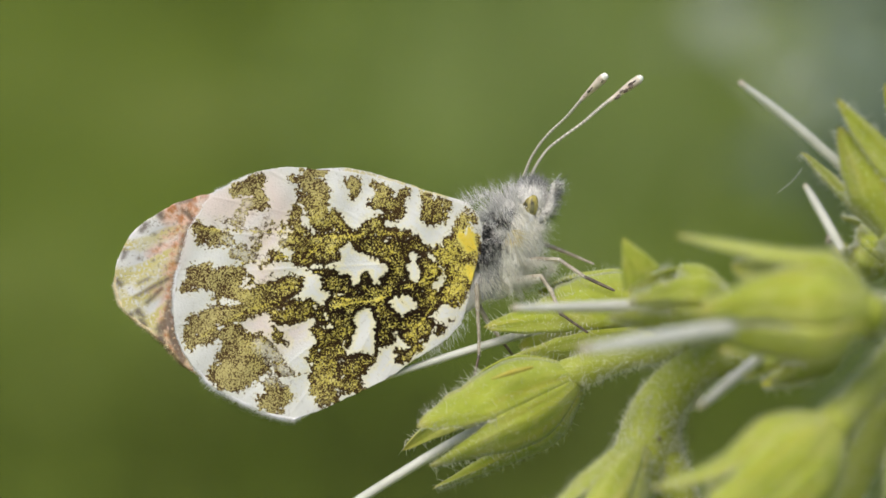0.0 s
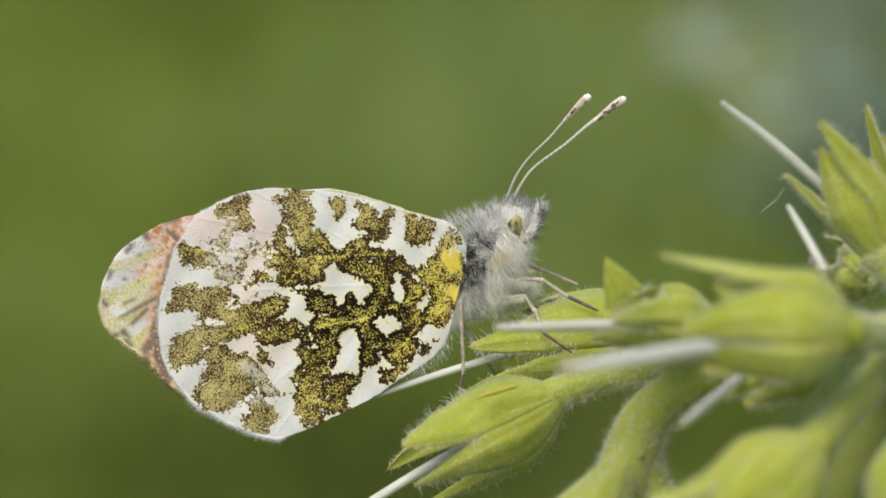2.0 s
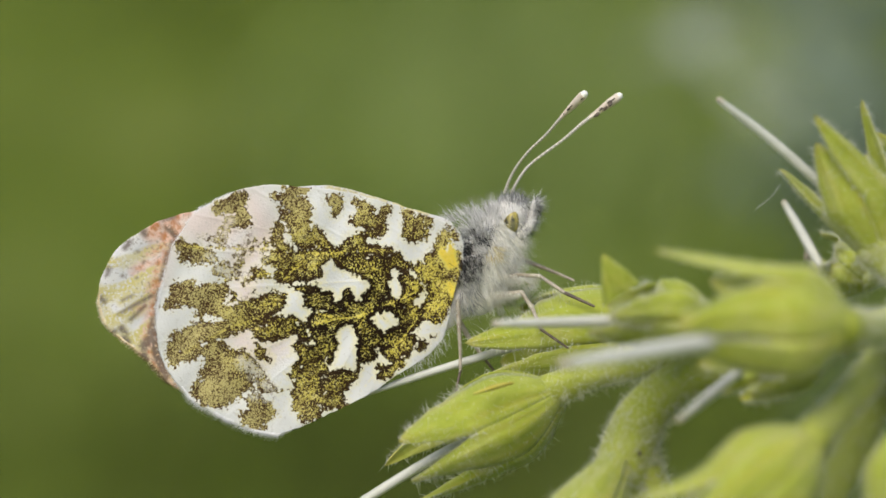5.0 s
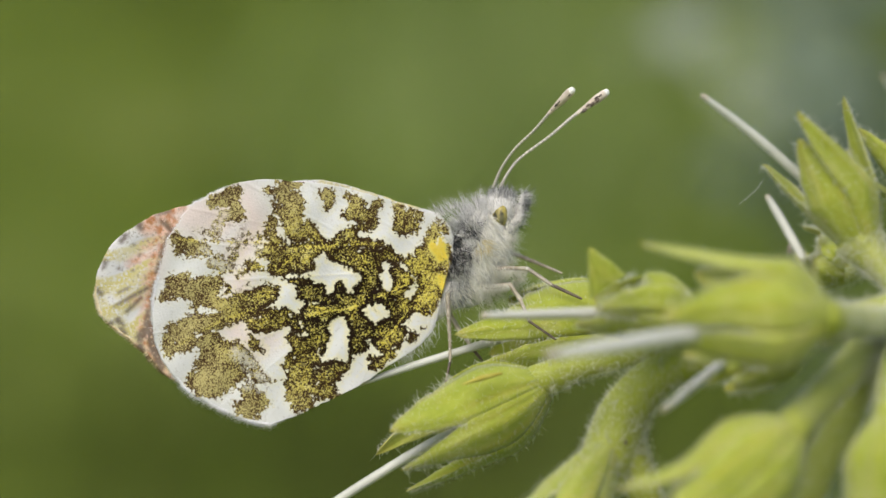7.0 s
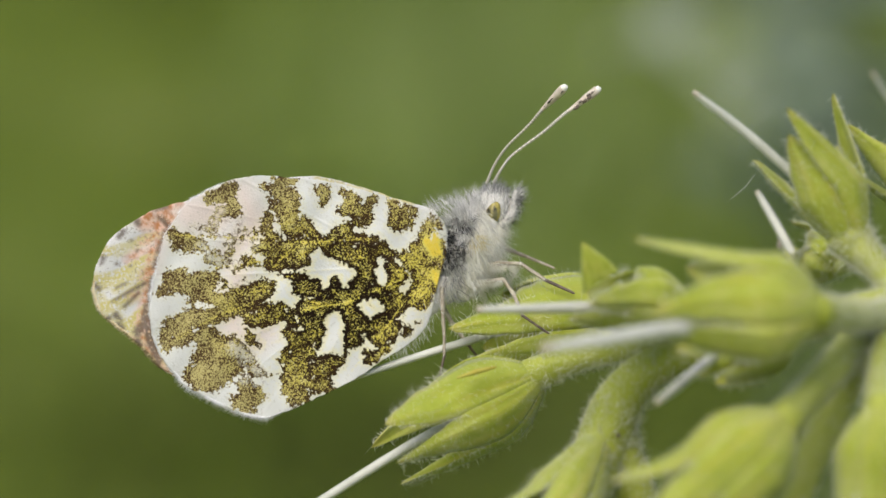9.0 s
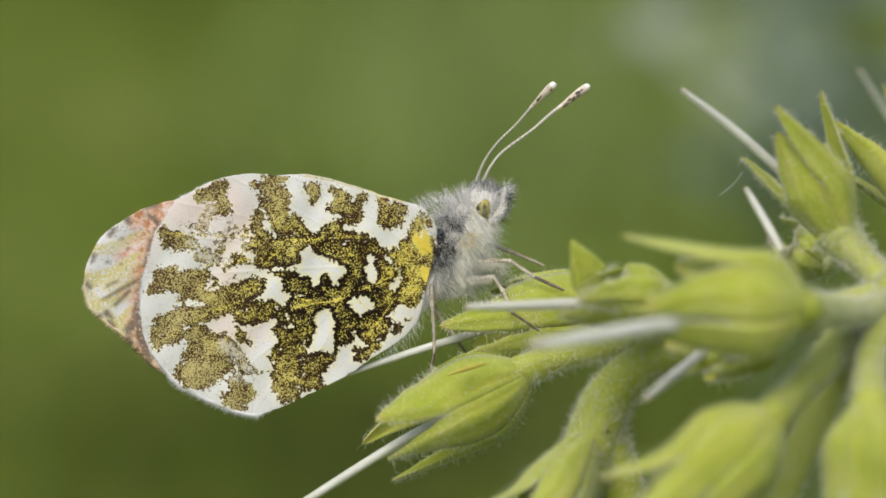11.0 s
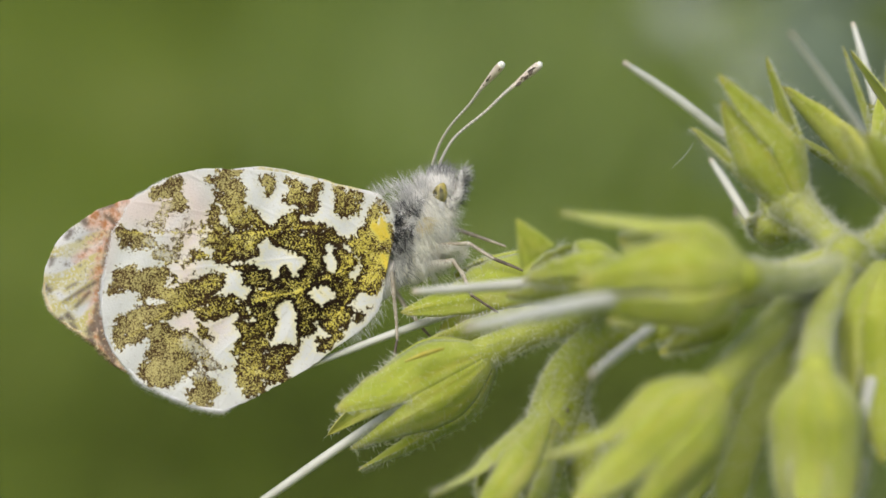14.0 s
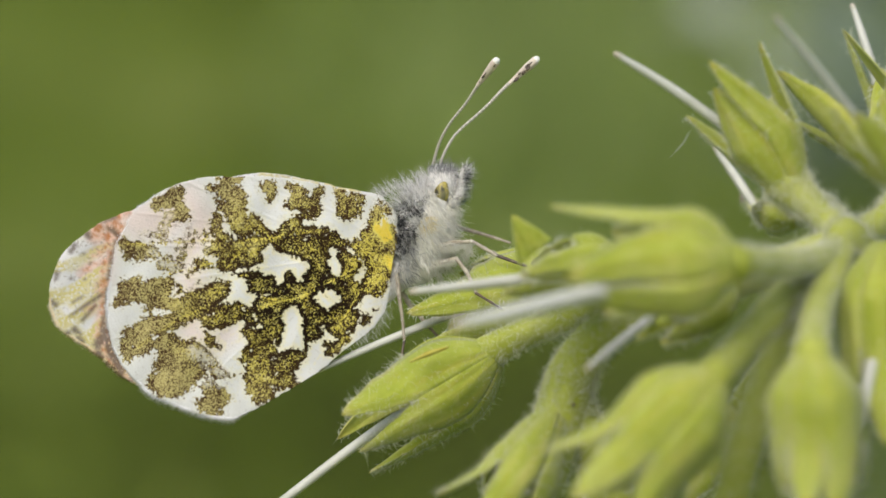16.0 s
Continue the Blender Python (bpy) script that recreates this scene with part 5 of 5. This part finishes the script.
def butterfly():
    fly = root_thing("butterfly", "butterfly with closed white wings marbled in mossy green", "butterfly")
    hind = [
        (-1.8, 0), (-1.8, 1.6), (-2.4, 2.5), (-3.5, 2.9), (-5.8, 3.6), (-7.7, 4.1), (-9.4, 4.4), (-11, 4.5),
        (-12.6, 4.6), (-14.2, 4.4), (-15.6, 3.8), (-17.1, 2.9), (-17.8, 2), (-18.4, 0.9), (-18.8, -0.7), (-19.2, -2.3),
        (-19.2, -3.7), (-19, -5.1), (-18.5, -6.2), (-17.2, -7.7), (-15.5, -8.7), (-13.9, -9.4), (-12.5, -9.7), (-11.5, -9.5),
        (-10.1, -8.9), (-8.5, -8.1), (-7, -7.3), (-5.6, -6.3), (-4.2, -5.4), (-3.1, -4.4), (-2.65, -3.4), (-2.3, -1.7),
    ]
    fore = [
        (-2, 1), (-2.6, 2.7), (-4.5, 3.3), (-7.1, 4.1), (-9.5, 4.6), (-12.3, 4.4), (-14.8, 3.9), (-16.4, 3.2),
        (-17.5, 2.9), (-18.9, 2.5), (-20.2, 1.8), (-21.3, 1), (-22, -0), (-22.5, -1.2), (-22.6, -2.2), (-22.3, -3.3),
        (-21.6, -4.1), (-20.4, -5), (-19.4, -5.9), (-18.5, -6.8), (-17.2, -7.6), (-15.2, -8.2), (-13, -7.3), (-10.1, -5.6),
        (-5.7, -2.7), (-2.2, -0.3),
    ]
    hc, fc = (-10.19, -2.1), (-14.71, -1.55)
    waves = lambda p: 0.10 * np.sin(p[:, 0] * 0.9 + p[:, 1] * 0.5) + 0.05 * np.sin(p[:, 0] * 2.1 - p[:, 1] * 1.7)
    near = waves
    far = lambda p: 0.85 + waves(p) + 1.0 * np.exp(-np.hypot(p[:, 0] + 2.0, p[:, 1] + 1.5) / 4.0)
    shrink = lambda outline, c: [(c[0] + (x - c[0]) * 0.93, c[1] + (z - c[1]) * 0.93) for x, z in outline]
    hind_ob, rim = wing_mesh("hindwing", hind, hc, near, HINDWING, fly, hindwing_fields(), label="white hindwing underside marbled mossy green")
    fore_ob, frim = wing_mesh("forewing", fore, fc, lambda p: 0.06 + waves(p), FOREWING, fly, forewing_fields(), n=300, rings=50, label="pale forewing tip flushed orange")
    wing_mesh("forewing", shrink(fore, fc), fc, lambda p: far(p) - 0.15, FOREWING, fly, forewing_fields(), n=300, rings=40, label="pale forewing folded behind the other")
    wing_mesh("hindwing", shrink(hind, hc), hc, far, HINDWING, fly, hindwing_fields(), n=300, rings=40, label="white hindwing folded behind the other")
    # short fringe along the outer rims
    rng = np.random.default_rng(8)
    for ob, edge, cen, y, lo, hi, long, wide, mat in ((hind_ob, rim, hc, 0.02, 0.55, 0.735, (0.14, 0.44), 0.02, FRINGE), (hind_ob, rim, hc, 0.02, 0.29, 0.35, (0.08, 0.22), 0.016, FRINGE), (hind_ob, rim, hc, 0.02, 0.34, 0.56, (0.10, 0.26), 0.018, FRINGE), (fore_ob, frim, fc, 0.075, 0.50, 0.79, (0.10, 0.28), 0.03, FRINGE_OCHRE)):
        roots, ways, fade = [], [], []
        k = len(edge)
        for _ in range(2400):
            g = rng.random()
            fade.append(min(1.0, 0.1 + 5 * g * (1 - g)))
            i = (lo + (hi - lo) * g) * k
            p = edge[int(i) % k] * (1 - i % 1) + edge[int(i + 1) % k] * (i % 1)
            out = unit(p - np.array(cen))
            p = p - out * 0.12
            roots.append((p[0], y + 0.1 * math.sin(p[0] * 0.9 + p[1] * 0.5), p[1]))
            ways.append((out[0], rng.normal(0, 0.15), out[1]))
        v, f = strands(roots, ways, rng.uniform(*long, len(roots)) * np.array(fade), wide, rng, 0.3)
        tagged(part("fringe", v, f, mat, ob, "short pale fringe"), kind="stuff")
    # long soft hair along the inner edge of the hindwing
    roots, ways = [], []
    inner_edge = spline([(-4.9, -5.7), (-4.2, -5.3), (-3.2, -4.4), (-2.75, -3.4), (-2.4, -2.2)], 60)
    for _ in range(230):
        p = inner_edge[rng.integers(0, 61)] + rng.normal(0, 0.25, 2)
        roots.append((p[0], rng.uniform(-0.1, 0.2), p[1]))
        ways.append((0.35 + rng.normal(0, 0.2), rng.normal(0, 0.15), -1))
    v, f = strands(roots, ways, rng.uniform(0.3, 0.8, len(roots)), 0.009, rng, 0.3, 3)
    tagged(part("hairs", v, f, FRINGE, hind_ob, "long white hairs"), kind="stuff")

    # body
    tc = np.array((-0.34, 1.3, 0.3))
    ta = np.array((0.53, 0, 3.7)) - np.array((-1.3, 0, -2.63))
    blob(fly, "thorax", SKIN, tc, ta, (3.0, 1.6, 1.7), 0.08, 1, "grey thorax under long fur")
    ab = [(-1.64, 1.2, -1.64), (-3.15, 1, -2.98), (-5.15, 0.62, -4.48), (-6.82, 0.6, -5.48)]
    v, f = tube(ab, [1.0, 0.75, 0.35, 0.15], 30, 14, 0.03, 4)
    part("abdomen", v, f, SKIN, fly)
    hx0 = np.array((0.94, 1.5, 2.98))
    head = blob(fly, "head", FACE, hx0, (1, 0, 0.3), (1.05, 1.1, 1.15), 0.05, 2)
    eye = hx0 + (0.0, -0.80, -0.26)
    for y in (0.0, 1.9):
        blob(head, "eye", EYE, eye + (0, y, 0), (0.25, 0, 1), (0.78, 0.48, 0.50), 0.0, 3, "mottled olive eye")
    A = unit(ta)
    ragged = lambda p: 0.5 * noise.noise(Vector(p) * 1.1)
    side = lambda p: (p - tc) @ np.array((A[2], 0, -A[0])) + ragged(p)
    clear = lambda p: math.hypot((p[0] - eye[0]) / 0.42, (p[2] - eye[2]) / 0.62) > 1 or p[1] > hx0[1]
    sooty = lambda p, n: n[1] < 0 and -1.6 < side(p) < -0.3 and tc[2] - 2.4 < p[2] < tc[2] + 1.0 and noise.noise(Vector(p) * 1.3) > -0.1
    fur(fly, "fur", FUR_WHITE, tc, ta, (3.0, 1.6, 1.7), 1050, 1.15, 31, lambda p, n: n[1] < 0.8 and side(p) < 0.1 and clear(p) and p[2] > -1.9 and not (sooty(p, n) and noise.noise(Vector(p) * 3.1) < 0.25), (-0.25, -0.15, 0.55), label="long white hair on the back", radius=0.019)
    fur(fly, "fur", FUR_CREAM, tc, ta, (2.9, 1.6, 1.7), 1050, 1.15, 32, lambda p, n: n[1] < 0.8 and side(p) > -0.3 and clear(p) and p[2] > -2.0, (0.25, -0.2, -0.7), label="long cream hair on the breast", radius=0.019)
    fur(fly, "fur", FUR_DARK, tc, ta, (2.9, 1.65, 1.8), 620, 0.85, 33, lambda p, n: n[1] < -0.2 and -1.6 < side(p) < -0.25 and -0.6 < p[2] < 2.5 and noise.noise(Vector(p) * 1.3) > -0.05, (0.25, -0.35, -0.25), label="sooty hair on the flank", radius=0.02, bend=0.4)
    fur(fly, "fur", FUR_WHITE, np.array((-1.75, 0.5, 2.45)), (1, 0, 0.5), (1.05, 0.65, 0.55), 420, 0.85, 39, lambda p, n: n[1] < 0.3, (-0.45, -0.2, 0.45), label="white hair over the wing base", radius=0.014)
    fur(fly, "fur", FUR_GREY, np.array((-1.35, 0.1, -1.2)), (0.2, 0, 1), (1.2, 0.5, 0.4), 170, 0.95, 40, lambda p, n: n[1] < 0.2, (0.3, -0.15, -0.6), label="grey hair below the wing base", radius=0.015)
    fur(fly, "fur", FUR_YELLOW, np.array((-0.03, -0.4, 0.97)), (1, 0, 0.5), (0.45, 0.3, 0.4), 60, 0.7, 34, lambda p, n: n[1] < 0.2, (0.5, -0.2, -0.6), label="tuft of yellow hair", radius=0.018)
    fur(fly, "fur", FUR_WHITE, hx0, (1, 0, 0.3), (1.0, 1.05, 1.1), 700, 0.52, 35, lambda p, n: n[1] < 0.9 and n[0] < 0.95 and clear(p), (-0.1, 0, 0.5), label="white hair on the crown", radius=0.019)
    fur(fly, "fur", FUR_GREY, hx0 + (0.1, 0, 0.3), (1, 0, 0.3), (0.9, 0.95, 0.95), 260, 0.55, 36, lambda p, n: n[2] > 0.45 and n[1] < 0.8 and clear(p), (0.1, 0, 0.5), label="grey hair between the antennae", radius=0.018)
    fur(fly, "fur", FUR_CREAM, hx0 + (0, 0, -0.3), (1, 0, 0.3), (1.0, 1.0, 1.0), 320, 0.8, 37, lambda p, n: n[2] < 0.1 and n[1] < 0.8 and n[0] < 0.7 and clear(p), (0.2, 0, -0.6), label="cream hair under the head", radius=0.028)
    fur(fly, "fur", FUR_CREAM, np.array((1.04, 1.2, -0.8)), (1, 0, -0.1), (1.2, 0.5, 0.55), 600, 0.6, 38, lambda p, n: n[1] < 0.6, (0.5, -0.1, -0.6), label="cream hair on the thighs", radius=0.015)
    # palps: two bristly feelers before the face
    for y, k in ((0.9, 0), (2.0, 1)):
        pts = [np.array(q) + (0, y, 0) for q in ((1.37, 0, 1.87), (2.03, 0, 2.53), (2.2, 0, 3.37), (2.3, 0, 4.03))]
        v, f = tube(pts, [0.25, 0.32, 0.25, 0.1], 20, 10, 0.05, k)
        ob = part("palp", v, f, FACE, fly, "bristly grey palp")
        c = spline(pts, 30)
        rng = np.random.default_rng(40 + k)
        roots = [c[i] for i in rng.integers(0, 31, 220)]
        ways = [np.array((0.7, -0.2, 0.25)) + rng.normal(size=3) * 0.6 for _ in roots]
        v, f = strands(roots, ways, rng.uniform(0.4, 0.95, len(roots)), 0.02, rng, 0.25, 3)
        tagged(part("bristles", v, f, FUR_WHITE if k else FUR_DARK, ob), kind="stuff")
        roots = [c[i] for i in rng.integers(0, 31, 300)]
        ways = [np.array((0.6, -0.4, 0.1)) + rng.normal(size=3) * 0.6 for _ in roots]
        v, f = strands(roots, ways, rng.uniform(0.35, 0.8, len(roots)), 0.02, rng, 0.25, 3)
        tagged(part("bristles", v, f, FUR_WHITE, ob), kind="stuff")
    # antennae
    antenna(fly, [(0.93, 1.3, 4.43), (1.43, 1.3, 5.35), (2.1, 1.4, 6.18), (3.82, 1.4, 7.51), (4.93, 1.4, 8.5), (5.92, 1.4, 9.27)], 51)
    antenna(fly, [(0.54, 1.2, 4.43), (0.99, 0.6, 5.56), (1.72, -0.2, 6.65), (2.83, -1.1, 7.78), (3.59, -1.9, 8.69), (4.0, -2.3, 9.13)], 52)
    # legs
    near_foot = leg(fly, [(0.2, 0.6, -0.47), (1.53, -0.2, -0.3), (2.59, -0.8, -0.3), (4.01, -1.6, -1.23), (5.72, -2.2, -1.98)], [0.2, 0.16, 0.14, 0.12, 0.08], 61, "thin jointed leg")[1]
    cam.data.dof.focus_object = near_foot
    leg(fly, [(0.66, 2.2, 0.12), (1.13, 2.4, 0.43), (1.56, 2.5, 0.64), (3.08, 2.4, 0.1), (4.7, 2.2, -0.54)], [0.24, 0.22, 0.2, 0.12, 0.08], 62, "thin jointed leg, pale down to the foot", foot_skin=LEG)
    leg(fly, [(-0.13, 0.5, -1.54), (1.6, -0.6, -1.26), (2.19, -1.2, -2.12), (2.7, -2.6, -3.33), (4.19, -4.2, -4.33)], [0.2, 0.16, 0.14, 0.12, 0.08], 63, "thin jointed leg")
    leg(fly, [(-2, 0.2, -1.8), (-1.93, -0.1, -3.3), (-1.83, -0.3, -4.63), (-1.8, -0.6, -5.79), (-2.06, -1.2, -7.13)], [0.2, 0.16, 0.12, 0.11, 0.08], 64, "thin jointed leg")
    leg(fly, [(-1.98, 1.6, -2.82), (-1.41, 1.5, -3.82), (-0.94, 1.4, -4.42), (-0.47, 1.3, -5.06), (0.13, 1.2, -5.79)], [0.22, 0.18, 0.15, 0.13, 0.08], 65, "thin jointed leg")
    rng = np.random.default_rng(70)
    for a, b, y, drop, count in (((0.5, -0.3), (2.5, -0.35), -0.5, 0.9, 420), ((0.0, -1.3), (1.5, -1.3), -0.5, 0.8, 360), ((0.3, 0.1), (1.5, 0.5), 2.4, 0.7, 240)):
        g = rng.random(count)
        roots = np.column_stack([a[0] + (b[0] - a[0]) * g, y + 0.7 * (1 - g) + rng.normal(0, 0.12, count), a[1] + (b[1] - a[1]) * g + rng.normal(0, 0.05, count)])
        ways = np.column_stack([0.35 + rng.normal(0, 0.2, count), rng.normal(0, 0.2, count), -1 + rng.normal(0, 0.15, count)])
        v, f = strands(roots, ways, rng.uniform(0.5, 1.0, count) * drop * (1.1 - 0.6 * g), 0.015, rng, 0.25, 3)
        tagged(part("fringe", v, f, FUR_CREAM, fly, "long cream hair hanging from the thigh"), kind="stuff")
    return fly


stalk = flower_stalk()
fly = butterfly()


def motions():
    rows = [(t, pose(x, y, z, rx, ry, rz)) for t, x, y, z, rx, ry, rz in SWAY]
    walk(stalk, rows)
    walk(fly, rows)


motions()
